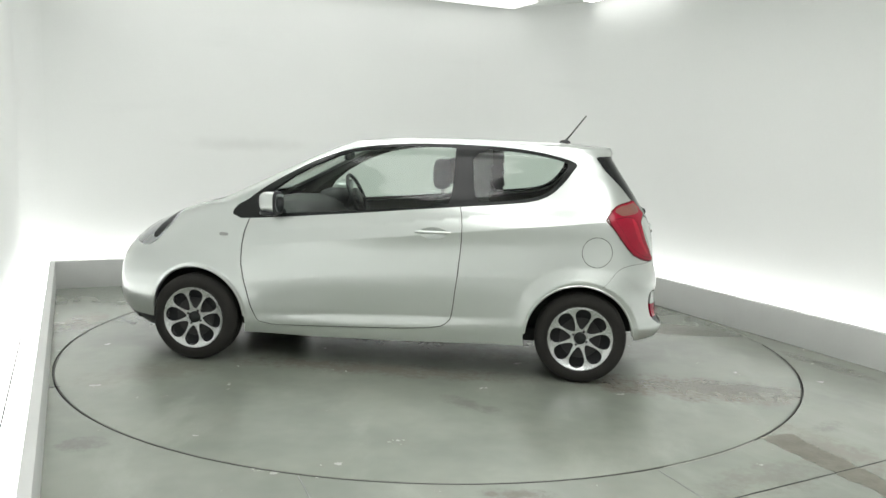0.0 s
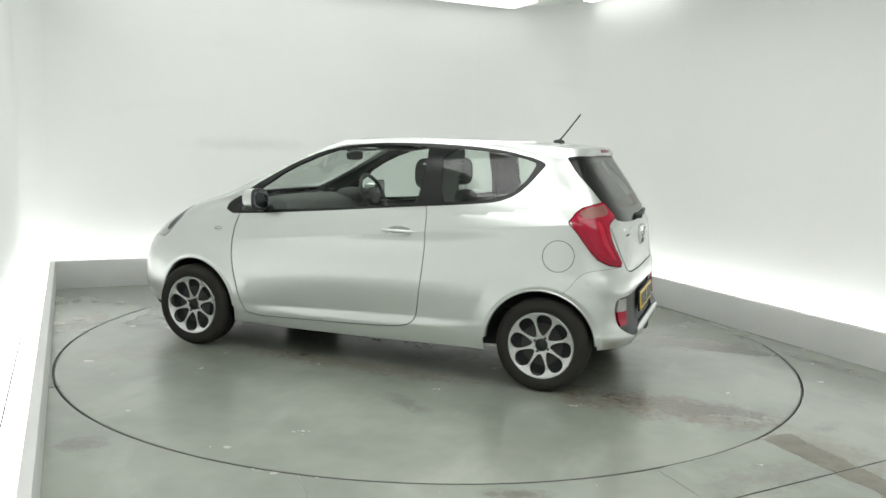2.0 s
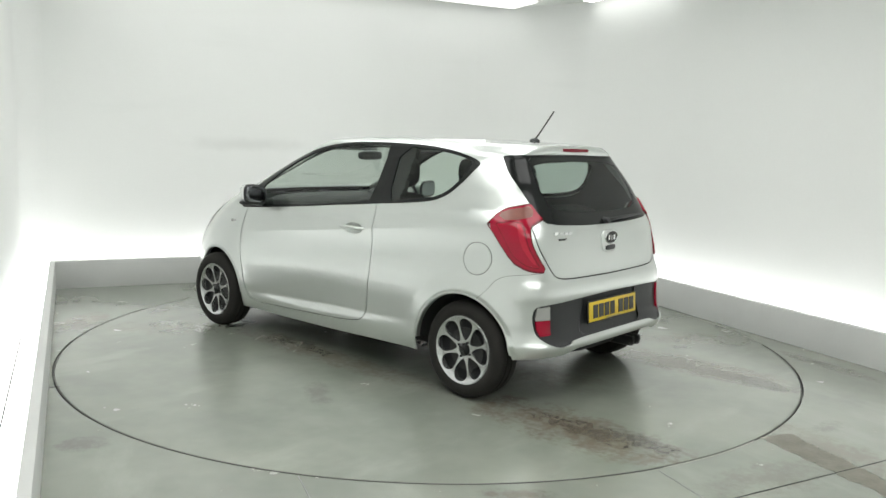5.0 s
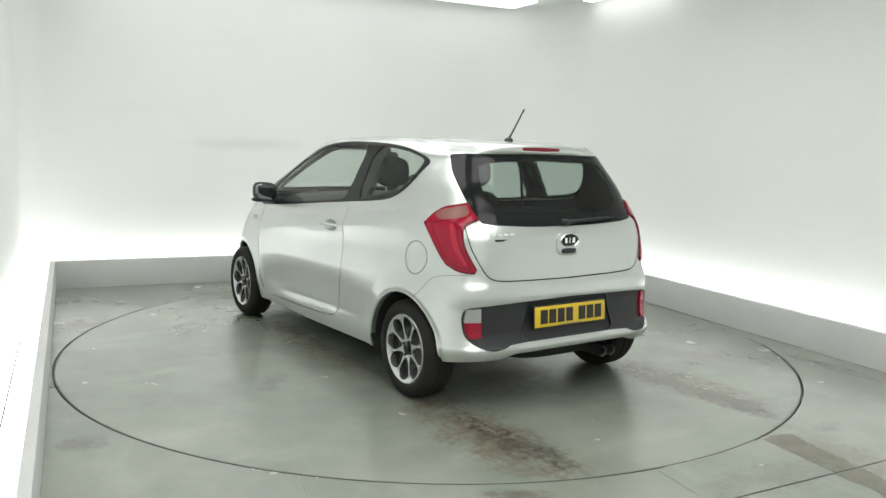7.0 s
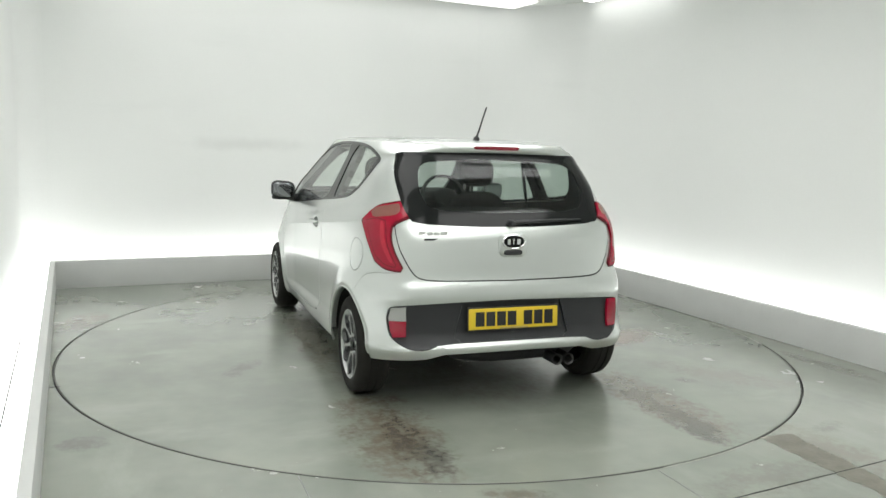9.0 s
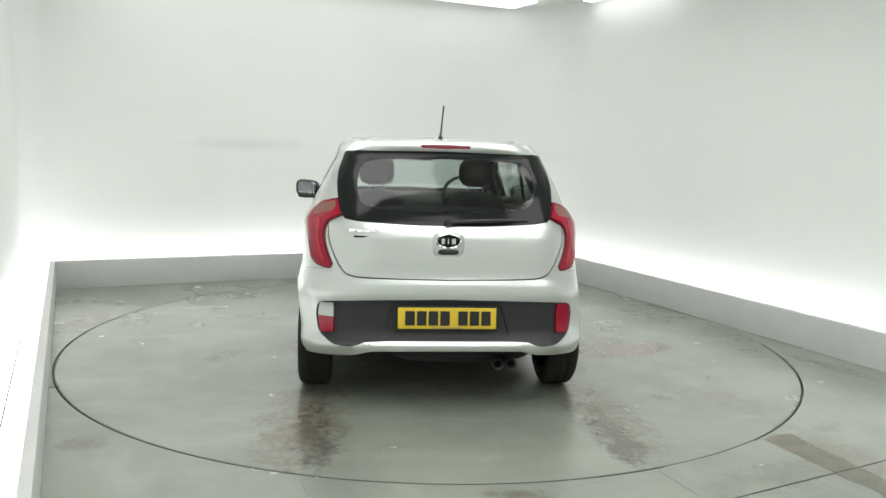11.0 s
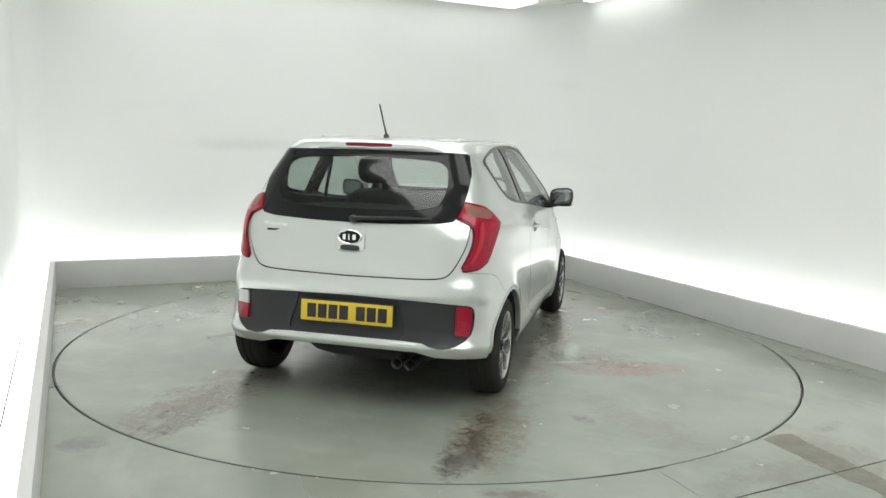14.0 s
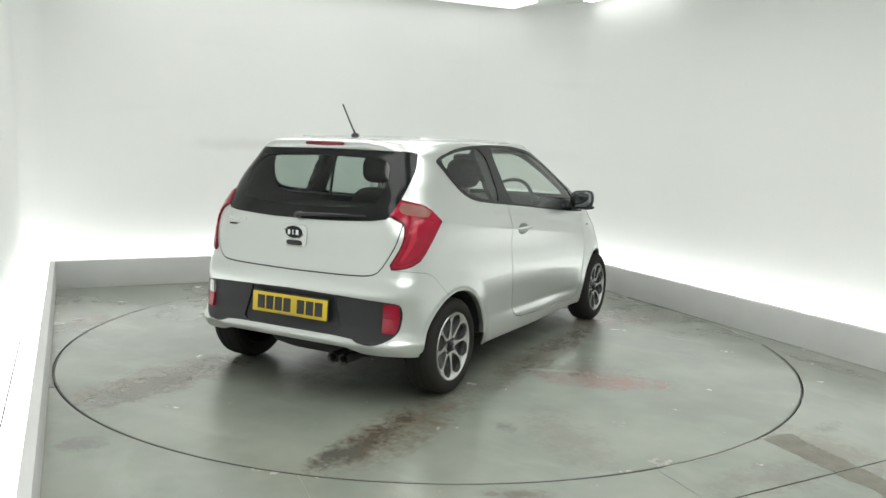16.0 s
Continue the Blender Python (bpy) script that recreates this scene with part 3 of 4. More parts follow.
def skin_regions():
    """Cuts the half skin into panels; gives each panel's triangles and the shared (s, v) points."""
    side_frame = xs((2.15, .90), (2.08, 1.02), (1.90, 1.146), (1.72, 1.25), (1.54, 1.325), (1.36, 1.367), (1.18, 1.385), (.84, 1.397), (.48, 1.385),
                    (.27, 1.36), (.12, 1.325), (.055, 1.295), (.085, 1.255), (.135, 1.185), (.21, 1.11), (.31, 1.07), (.52, 1.045), (.75, 1.025), (1.13, .989), (1.62, .942), (1.91, .916))
    front_pane = xs((1.93, .935), (1.95, 1.045), (1.73, 1.215), (1.48, 1.325), (1.26, 1.362), (.84, 1.381), (.78, 1.368), (.80, 1.09), (.82, 1.03), (1.34, .981))
    rear_pane = xs((.68, 1.378), (.34, 1.355), (.125, 1.312), (.115, 1.28), (.165, 1.19), (.23, 1.125), (.32, 1.088), (.52, 1.062), (.66, 1.052))
    tail = xs((-.118, .978), (-.155, 1.045)) + ys((.60, 1.083), (.535, 1.098), (.530, 1.02), (.575, 1.003), (.635, .972), (.648, .93), (.648, .88), (.632, .82), (.594, .737), (.665, .742), (.698, .760)) + xs((-.225, .842))
    tail_band = xs((-.150, 1.030)) + ys((.61, 1.070), (.588, 1.077), (.588, 1.040), (.615, 1.015)) + xs((-.21, .995))
    tail_highlight = ys((.668, .985), (.682, .985), (.690, .88), (.660, .785), (.640, .775), (.672, .88))
    tail_inner = xs((-.165, .982)) + ys((.658, 1.0), (.664, .95), (.666, .88), (.648, .81), (.626, .76), (.66, .762), (.69, .778)) + xs((-.245, .86))
    tail_window = ys((0, 1.352), (.46, 1.348), (.545, 1.342), (.566, 1.322), (.580, 1.25), (.588, 1.17), (.582, 1.10), (.566, 1.02), (.535, .984), (.2, .966), (0, .966))
    tail_pane = ys((0, 1.318), (.40, 1.306), (.462, 1.272), (.482, 1.19), (.476, 1.11), (.44, 1.055), (.2, 1.035), (0, 1.035))
    insert = ys((0, .583), (.43, .577), (.635, .568), (.676, .555), (.687, .50), (.676, .42), (.655, .388), (.60, .352), (.53, .337), (.475, .345), (.42, .366), (0, .366))
    recess = ys((0, .574), (.285, .570), (.335, .40), (.30, .374), (0, .374))
    marker_top = ys((.594, .560), (.664, .557), (.674, .50), (.672, .488), (.592, .488))
    marker_low = ys((.592, .487), (.672, .487), (.668, .44), (.656, .404), (.594, .408))
    brake = ys((0, 1.389), (.13, 1.387), (.14, 1.380), (.13, 1.370), (0, 1.368))
    door = xs((2.045, .905), (2.062, .86), (2.076, .75), (2.06, .507), (2.014, .334), (1.965, .245), (1.608, .255), (1.109, .273), (.85, .292), (.785, .335), (.765, .40), (.748, .577), (.725, .80), (.728, .95), (.742, 1.026))
    gate_line = ys((0, .684), (.42, .690), (.525, .702), (.563, .742), (.598, .81), (.622, .87), (.630, .968))
    gate = ys((0, .684), (.42, .690), (.525, .702), (.568, .742), (.592, .81), (.606, .87), (.62, .97), (.60, 1.1), (.61, 1.2), (.59, 1.29), (.45, 1.36), (0, 1.365))
    bumper_line = ys((.622, .734), (.68, .728)) + xs((-.20, .705), (-.13, .60), (-.095, .575))
    head = ns((.53, .925), (.60, .895), (.655, .83), (.70, .735), (.655, .685), (.53, .71), (.45, .84))
    head_dark = ns((.54, .914), (.60, .885), (.65, .83), (.672, .745), (.640, .745), (.605, .82), (.555, .885))
    head_low = ns((.478, .845), (.505, .768), (.535, .755), (.515, .80), (.50, .85))
    cowl = ns((0, 1.033), (.58, 1.028), (.62, 1.008), (.56, .985), (0, .992))
    screen = [("n", 0, 1.035), ("n", .58, 1.03), ("n", .585, 1.06), ("n", .545, 1.2), ("n", .47, 1.34), ("n", .40, 1.37), ("n", 0, 1.39)]
    grille = [("n", 0, .48), ("n", .42, .47), ("n", .45, .38), ("n", .40, .25), ("n", 0, .24)]
    low = [(0, .10), (0, .314), (s_at("y", .40, .314), .314), (s_at("y", .49, .288), .288), (s_at("y", .66, .284), .284), (s_at("x", -.30, .27), .27), (s_at("x", .34, .213), .213),
           (s_at("x", 1.1, .192), .192), (s_at("x", 1.69, .184), .184), (s_at("x", 2.07, .195), .195), (s_at("x", 2.69, .150), .150), (s_at("n", .5, .145), .145), (5.2, .145), (5.2, .10)]
    polys = {"low": dense(low, .03), "arch_rear": circle(.012, HUB_Z, ARCH_R), "arch_front": circle(2.39, HUB_Z, ARCH_R),
             "seam_door": ribbon(door, .006, 1), "seam_gate": ribbon(gate_line, .007), "seam_bumper": ribbon(bumper_line, .0025),
             "seam_flap_out": circle(-.074, .79, .090), "seam_flap_in": circle(-.074, .79, .0855),
             "side_frame": outline(side_frame), "front_pane": outline(front_pane), "rear_pane": outline(rear_pane),
             "tail_highlight": outline(tail_highlight), "tail_band": outline(tail_band), "tail": outline(tail), "tail_line": ribbon(tail_inner + [tail_inner[0]], .0045, 1), "tail_edge": ribbon(tail + [tail[0]], .009, 1), "cup": [(s_at("x", .895 + .085 * math.cos(k * math.pi / 15), .866 + .034 * math.sin(k * math.pi / 15)), .866 + .034 * math.sin(k * math.pi / 15)) for k in range(30)], "brake": half_outline(brake, 0), "tail_pane": half_outline(tail_pane, 2), "tail_window": half_outline(tail_window),
             "marker_top": outline(marker_top, 0), "marker_low": outline(marker_low, 0), "recess": half_outline(recess, 0), "insert": half_outline(insert),
             "gate": half_outline(gate, 0), "door": dense([(s_at(a, c, v), v) for a, c, v in door]), "head_dark": outline(head_dark), "head_low": outline(head_low), "head": outline(head), "cowl": half_outline(cowl, 0), "screen": half_outline(screen),
             "grille": half_outline(grille)}
    v_rows = np.concatenate([np.arange(.14, 1.40, .018), np.linspace(1.40, 1.985, 34)])
    s_cols = np.concatenate([np.linspace(0, .66, 23), np.linspace(.68, .98, 19), np.linspace(1.01, 4.16, 106), np.linspace(4.19, 5.2, 36)])
    pts = [Vector((s, v)) for v in v_rows for s in s_cols]
    edges = []
    for poly in polys.values():
        k = len(pts)
        pts += [Vector((min(max(p[0], 0), 5.2), max(p[1], .14))) for p in poly]
        edges += [(k + i, k + (i + 1) % len(poly)) for i in range(len(poly))]
    # guide lines along the folds of the side, so that the mesh follows them
    for slope, level, x0, x1 in ((-.035, .38625, .15, 2.2), (-.11, .9577, -.1, 2.0)):
        for dz in (-.048, -.012, 0.0, .012) if level < .5 else (-.010, -.004, -.0015, 0.0, .0015, .004, .010):
            k = len(pts)
            line = [x0 + (x1 - x0) * i / 60 for i in range(61)]
            pts += [Vector((s_at("x", q, level + slope * q + dz), level + slope * q + dz)) for q in line]
            edges += [(k + i, k + i + 1) for i in range(60)]
    for wx in (0.0, 2.39):
        for r in (.337, .345, .353, .375):
            k = len(pts)
            ring = [(wx + r * math.cos(a), HUB_Z + r * math.sin(a)) for a in (math.pi * (.0 + i / 72) for i in range(73))]
            pts += [Vector((s_at("x", q, z), z)) for q, z in ring]
            edges += [(k + i, k + i + 1) for i in range(72)]
    from mathutils import geometry
    out = geometry.delaunay_2d_cdt(pts, edges, [], 0, 1e-5)
    P = np.array([tuple(p) for p in out[0]])
    T = np.array([f for f in out[2] if len(f) == 3])
    C = P[T].mean(1)
    IN = {k: inside(p, C) for k, p in polys.items()}
    left = ~(IN["low"] | IN["arch_rear"] | IN["arch_front"])
    found = {}

    def take(name, mask):
        nonlocal left
        found[name] = T[left & mask]
        left = left & ~mask

    flap_ring = IN["seam_flap_out"] & ~IN["seam_flap_in"]
    take("seam_gate", IN["seam_gate"] & ~IN["tail"] & ~IN["tail_window"])
    take("seam_door", IN["seam_door"] & ~IN["side_frame"])
    take("seam_flap", flap_ring)
    take("seam_bumper", IN["seam_bumper"] & ~IN["tail"])
    take("cup", IN["cup"])
    take("tail_edge", IN["tail_edge"] & ~IN["tail_window"])
    take("tail_line", IN["tail_line"] & IN["tail"] & ~IN["tail_window"])
    take("flap", IN["seam_flap_in"])
    take("front_pane", IN["front_pane"])
    take("rear_pane", IN["rear_pane"])
    take("side_frame", IN["side_frame"])
    for k in ("brake", "tail_pane", "tail_window", "tail_highlight", "tail_band", "tail", "marker_top", "marker_low", "recess", "insert", "gate", "door", "head_dark", "head_low", "head", "cowl", "screen", "grille"):
        take(k, IN[k])
    take("bumper_rear", (C[:, 1] < .70) & (C[:, 0] < .9))
    take("bonnet", (C[:, 1] > .80) & (C[:, 1] < 1.03) & (C[:, 0] > 4.35))
    take("lip", (C[:, 1] < .235) & (C[:, 0] > 3.95))
    take("roof", (C[:, 1] > 1.40))
    take("body", np.ones(len(T), bool))
    return P, found


def car():
    root = new("car")
    tagged(root, "silver three-door hatchback with alloy wheels on the turntable", "car")
    P, found = skin_regions()
    e = 1e-4
    X = skin(P[:, 0], P[:, 1])
    ds = skin(np.clip(P[:, 0] + e, 0, 5.2), P[:, 1]) - skin(np.clip(P[:, 0] - e, 0, 5.2), P[:, 1])
    dv = skin(P[:, 0], np.clip(P[:, 1] + e, .14, 1.999)) - skin(P[:, 0], np.clip(P[:, 1] - e, .14, 1.999))
    NRM = np.cross(ds, dv)
    NRM /= np.maximum(np.linalg.norm(NRM, axis=1), 1e-12)[:, None]
    if NRM[X[:, 1] > .5, 1].sum() < 0:
        NRM = -NRM
        found = {k: t[:, ::-1] for k, t in found.items()}
    mid = np.minimum(P[:, 0], 5.2 - P[:, 0]) < 1e-4
    NRM[mid, 1] = 0
    NRM /= np.maximum(np.linalg.norm(NRM, axis=1), 1e-12)[:, None]
    off = np.array([AXIS[0], AXIS[1], 0])

    def build(name, keys, mat, sides, parent, label="", lift=0.0, rim=.012, cut=None):
        """A panel from regions of the skin. sides: (1,), (-1,) or both in one mesh. lift: proud of the skin; rim: its turned-in edge."""
        tris = np.concatenate([found[k] for k in keys])
        if cut is not None:
            tris = tris[cut(X[tris].mean(1))]
        used, inv = np.unique(tris, return_inverse=True)
        tris = inv.reshape(-1, 3)
        count = {}
        for t in tris:
            for i in range(3):
                a, b = int(t[i]), int(t[(i + 1) % 3])
                count[(a, b)] = count.get((a, b), 0) + 1
        border = [(a, b) for a, b in count if (b, a) not in count and not (mid[used[a]] and mid[used[b]])]
        V, F, N = [], [], []
        for sd in sides:
            flip = np.array([1, sd, 1])
            n = NRM[used] * flip
            p = X[used] * flip + n * (lift(X[used])[:, None] if callable(lift) else lift)
            k = len(V)
            V += list(p)
            N += list(n)
            order = (0, 1, 2) if sd > 0 else (0, 2, 1)
            F += [[k + t[i] for i in order] for t in tris]
            if rim:
                for a, b in border:
                    q = len(V)
                    d = X[used[b]] - X[used[a]]
                    out = np.cross(d, NRM[used[a]])
                    out = out / max(np.linalg.norm(out), 1e-9) * flip
                    V += [p[a], p[b], p[b] - n[b] * rim, p[a] - n[a] * rim]
                    N += [out] * 4
                    F.append([q, q + 3, q + 2, q + 1] if sd > 0 else [q, q + 1, q + 2, q + 3])
        V = np.array(V) - off
        return mesh_object(name, V, F, mat, parent, label, smooth=True, normals=None if callable(lift) else N)

    both = (1, -1)
    build("body_shell", ["body"], PAINT, both, root, "silver metallic body panels")
    build("bonnet", ["bonnet"], PAINT, both, root)
    build("roof_panel", ["roof"], PAINT, both, root, rim=0)
    gate = build("tailgate", ["gate"], PAINT, both, root, "silver tailgate with a dark window")
    build("window_surround", ["tail_window"], GLASS_BLACK, both, gate, "black window border", lift=.002)
    build("tailgate_window", ["tail_pane"], PANE_REAR, both, gate, "tinted rear window", lift=.001, rim=0)
    build("brake_lamp", ["brake"], BRAKE_RED, both, gate, "slim red high brake lamp", lift=.003)
    build("tailgate_gap", ["seam_gate"], GAP, both, gate, "dark gap under the tailgate", lift=-.007, rim=0)
    bumper = build("rear_bumper", ["bumper_rear"], PAINT, both, root, "silver rear bumper with a black insert")
    build("insert", ["insert"], BLACK_PLASTIC, both, bumper, "black textured plastic insert", lift=-.010, rim=0)
    build("plate_recess", ["recess"], BLACK_PLASTIC, both, bumper, "recessed panel round the plate", lift=-.020, rim=-.012)
    for sd in both:
        tail = build("tail_lamp", ["tail"], RED_LENS, (sd,), root, "boomerang-shaped red tail lamp", lift=.012, rim=.03)
        build("lamp_edge", ["tail_edge"], RED_EDGE, (sd,), tail, "dark red lamp border", lift=.008, rim=.02)
        build("lens_band", ["tail_band"], RED_DEEP, (sd,), tail, "smoky brown lens field", lift=.013)
        # a reflection's streak laid on the lens as a lighter red field
        build("lens_highlight", ["tail_highlight"], RED_HIGHLIGHT, (sd,), tail, "brighter red painted highlight on the lens", lift=.013)
        build("lens_line", ["tail_line"], RED_EDGE, (sd,), tail, "dark red line between lens fields", lift=.011, rim=0)
        fog = build("marker_lamp", ["marker_low"], RED_LENS, (sd,), bumper, "red bumper lamp", lift=.004, rim=.02)
        build("upper_lens", ["marker_top"], CLEAR_LENS if sd > 0 else RED_LENS, (sd,), fog, "clear reversing lens" if sd > 0 else "red fog lens", lift=.004, rim=.02)
        door = build("door", ["door"], PAINT, (sd,), root, "silver front door")
        build("door_gap", ["seam_door"], GAP, (sd,), door, "dark gap round the door", lift=-.007, rim=0)
        build("bumper_gap", ["seam_bumper"], SEAM, (sd,), bumper, lift=-.002, rim=0)
        build("flap_gap", ["seam_flap"], SEAM if sd > 0 else PAINT, (sd,), root, lift=-.004 if sd > 0 else 0, rim=0)
        build("filler_flap", ["flap"], PAINT, (sd,), root, "round fuel filler flap") if sd > 0 else build("quarter_patch", ["flap", ], PAINT, (sd,), root)
        build("window_frame", ["side_frame"], BLACK_GLOSS, (sd,), root, "black side window surround", lift=.002)
        build("door_window", ["front_pane"], PANE, (sd,), root, "clear side window", lift=-.002, rim=0)
        build("pillar_trim", ["rear_pane"], UNDER, (sd,), root, "dark inner pillar trim", lift=-.009, rim=.03, cut=lambda c: c[:, 0] > .575)
        build("quarter_window", ["rear_pane"], PANE, (sd,), root, "clear rear quarter window", lift=-.002, rim=0)
        lamp = build("headlamp", ["head"], HEAD_LENS, (sd,), root, "swept-back clear headlamp", lift=.004)
        build("lamp_housing", ["head_dark"], BLACK_GLOSS, (sd,), lamp, "dark headlamp housing", lift=.004)
        build("inner_reflector", ["head_low"], BLACK_GLOSS, (sd,), lamp, "dark inner lamp field", lift=.004)
        build("handle_cup", ["cup"], PAINT, (sd,), door, "recessed handle cup", rim=0,
              lift=lambda q: -.040 * np.clip(1 - ((q[:, 0] - .895) / .085) ** 2 - ((q[:, 2] - .866) / .034) ** 2, 0, 1) ** .6)
        handle(door, sd, off)
        side_mirror(root, sd, off)
        # inner lining of the doors, quarters and pillars
        build("door_lining", ["door", "body", "gate"], CABIN, (sd,), root, "dark cabin lining", lift=-.035, rim=0,
              cut=lambda c: (c[:, 0] < 2.2) & (c[:, 2] < 1.40) & (c[:, 2] > .3))
    build("windscreen", ["screen"], PANE_FRONT, both, root, "clear windscreen", rim=0)
    build("front_lip", ["lip"], BLACK_PLASTIC, both, root, "black front bumper lip")
    build("cowl_panel", ["cowl"], BLACK_PLASTIC, both, root, "black cowl panel", lift=-.004)
    build("grille", ["grille"], BLACK_PLASTIC, both, root, "black front grille", lift=-.006)
    build("roof_lining", ["roof"], LINING, both, root, "grey roof lining", lift=-.03, rim=0)
    for wx in WHEEL_X:
        for sd in both:
            wheel(root, wx, sd, off)
    underbody(root, off)
    tail_details(root, gate, bumper, off)
    cabin(root, off)
    return root


def shifted(bm, off):
    bmesh.ops.translate(bm, vec=(-off[0], -off[1], -off[2]), verts=bm.verts)
    return bm


def mirrored(bm, sd):
    if sd < 0:
        for v in bm.verts:
            v.co.y = -v.co.y
        bmesh.ops.reverse_faces(bm, faces=bm.faces)
    return bm


def on_skin(x, z):
    return skin(s_at("x", x, z), z)


def handle(door, sd, off):
    p = on_skin(.895, .865)
    bar = pillow(.785, 1.005, p[1] - .004, p[1] + .028, .862, .882, 3.0)
    part("handle", shifted(mirrored(bar, sd), off), PAINT, door, "body-coloured pull handle")
    mark = on_skin(2.20, .80)
    lamp = pillow(2.18, 2.235, mark[1] - .006, mark[1] + .008, .792, .812, 3)
    part("side_repeater", shifted(mirrored(lamp, sd), off), CLEAR_LENS, door.parent, "small clear side repeater")


def side_mirror(root, sd, off):
    shell = pillow(1.76, 1.945, .775, .95, .95, 1.08, 3.4, segs=28, rings=16)
    for v in shell.verts:
        if v.co.x < 1.838:
            v.co.x = 1.838
        v.co.z += (v.co.y - .86) * .08
        v.co.y -= (v.co.x - 1.835) * .20
    m = part("door_mirror", shifted(mirrored(shell, sd), off), PAINT, root, "silver door mirror with a black back")
    bez = pillow(1.822, 1.842, .772, .953, .946, 1.083, 3.6)
    for v in bez.verts:
        v.co.z += (v.co.y - .86) * .08
    part("bezel", shifted(mirrored(bez, sd), off), BLACK_PLASTIC, m, "black mirror bezel")
    gl = pillow(1.816, 1.828, .786, .94, .960, 1.069, 4)
    for v in gl.verts:
        v.co.z += (v.co.y - .86) * .08
    part("mirror_glass", shifted(mirrored(gl, sd), off), MIRROR, m, "mirror glass")
    foot = tube([(1.87, .70, .945), (1.875, .76, .955), (1.88, .82, .962)], [.035, .03, .03], 12)
    part("mirror_foot", shifted(mirrored(foot, sd), off), BLACK_PLASTIC, m, "black mirror foot")
    base = pillow(1.83, 1.935, .785, .94, .938, .972, 3)
    part("lower_cover", shifted(mirrored(base, sd), off), BLACK_PLASTIC, m, "black lower mirror cover")


def rim_face():
    """The wheel's face: a dished disc with eight teardrop openings."""
    from mathutils import geometry
    pts, edges, holes = [], [], []

    def loop(poly):
        k = len(pts)
        pts.extend(Vector(p) for p in poly)
        edges.extend((k + i, k + (i + 1) % len(poly)) for i in range(len(poly)))

    loop([(.186 * math.cos(2 * math.pi * i / 96), .186 * math.sin(2 * math.pi * i / 96)) for i in range(96)])
    for k in range(8):
        a0 = 2 * math.pi * (k + .5) / 8
        shape = []
        for i in range(28):
            u = 2 * math.pi * i / 28
            r = .1165 + .0625 * math.cos(u)
            half = .061 * math.sin(u) * (.36 + .64 * (r - .056) / .121)
            shape.append((r * math.cos(a0) - half * math.sin(a0), r * math.sin(a0) + half * math.cos(a0)))
        holes.append(shape)
        loop(shape)
    for r in (.03, .05, .07, .095, .12, .145, .168):
        pts.extend(Vector((r * math.cos(2 * math.pi * (i + .5) / 48), r * math.sin(2 * math.pi * (i + .5) / 48))) for i in range(48))
    out = geometry.delaunay_2d_cdt(pts, edges, [], 0, 1e-6)
    P = np.array([tuple(p) for p in out[0]])
    T = np.array([f for f in out[2] if len(f) == 3])
    C = P[T].mean(1)
    keep = np.ones(len(T), bool)
    for h in holes:
        keep &= ~inside(h, C)
    T = T[keep]
    bm = bmesh.new()
    r = np.hypot(P[:, 0], P[:, 1])
    depth = -.012 - .018 * np.clip(1 - (r / .18), 0, 1) ** 1.0 + .010 * np.clip((r - .165) / .02, 0, 1)
    used = np.unique(T)
    idx = {int(u): bm.verts.new((P[u, 0], depth[u], P[u, 1])) for u in used}
    faces = [bm.faces.new([idx[int(i)] for i in t]) for t in T]
    bmesh.ops.recalc_face_normals(bm, faces=bm.faces)
    if sum(f.normal.y for f in bm.faces) < 0:
        bmesh.ops.reverse_faces(bm, faces=bm.faces)
    rim = [e for e in bm.edges if len(e.link_faces) == 1]
    ext = bmesh.ops.extrude_edge_only(bm, edges=rim)
    bmesh.ops.translate(bm, vec=(0, -.03, 0), verts=[g for g in ext["geom"] if isinstance(g, bmesh.types.BMVert)])
    return bm


WHEEL_MESH = {}


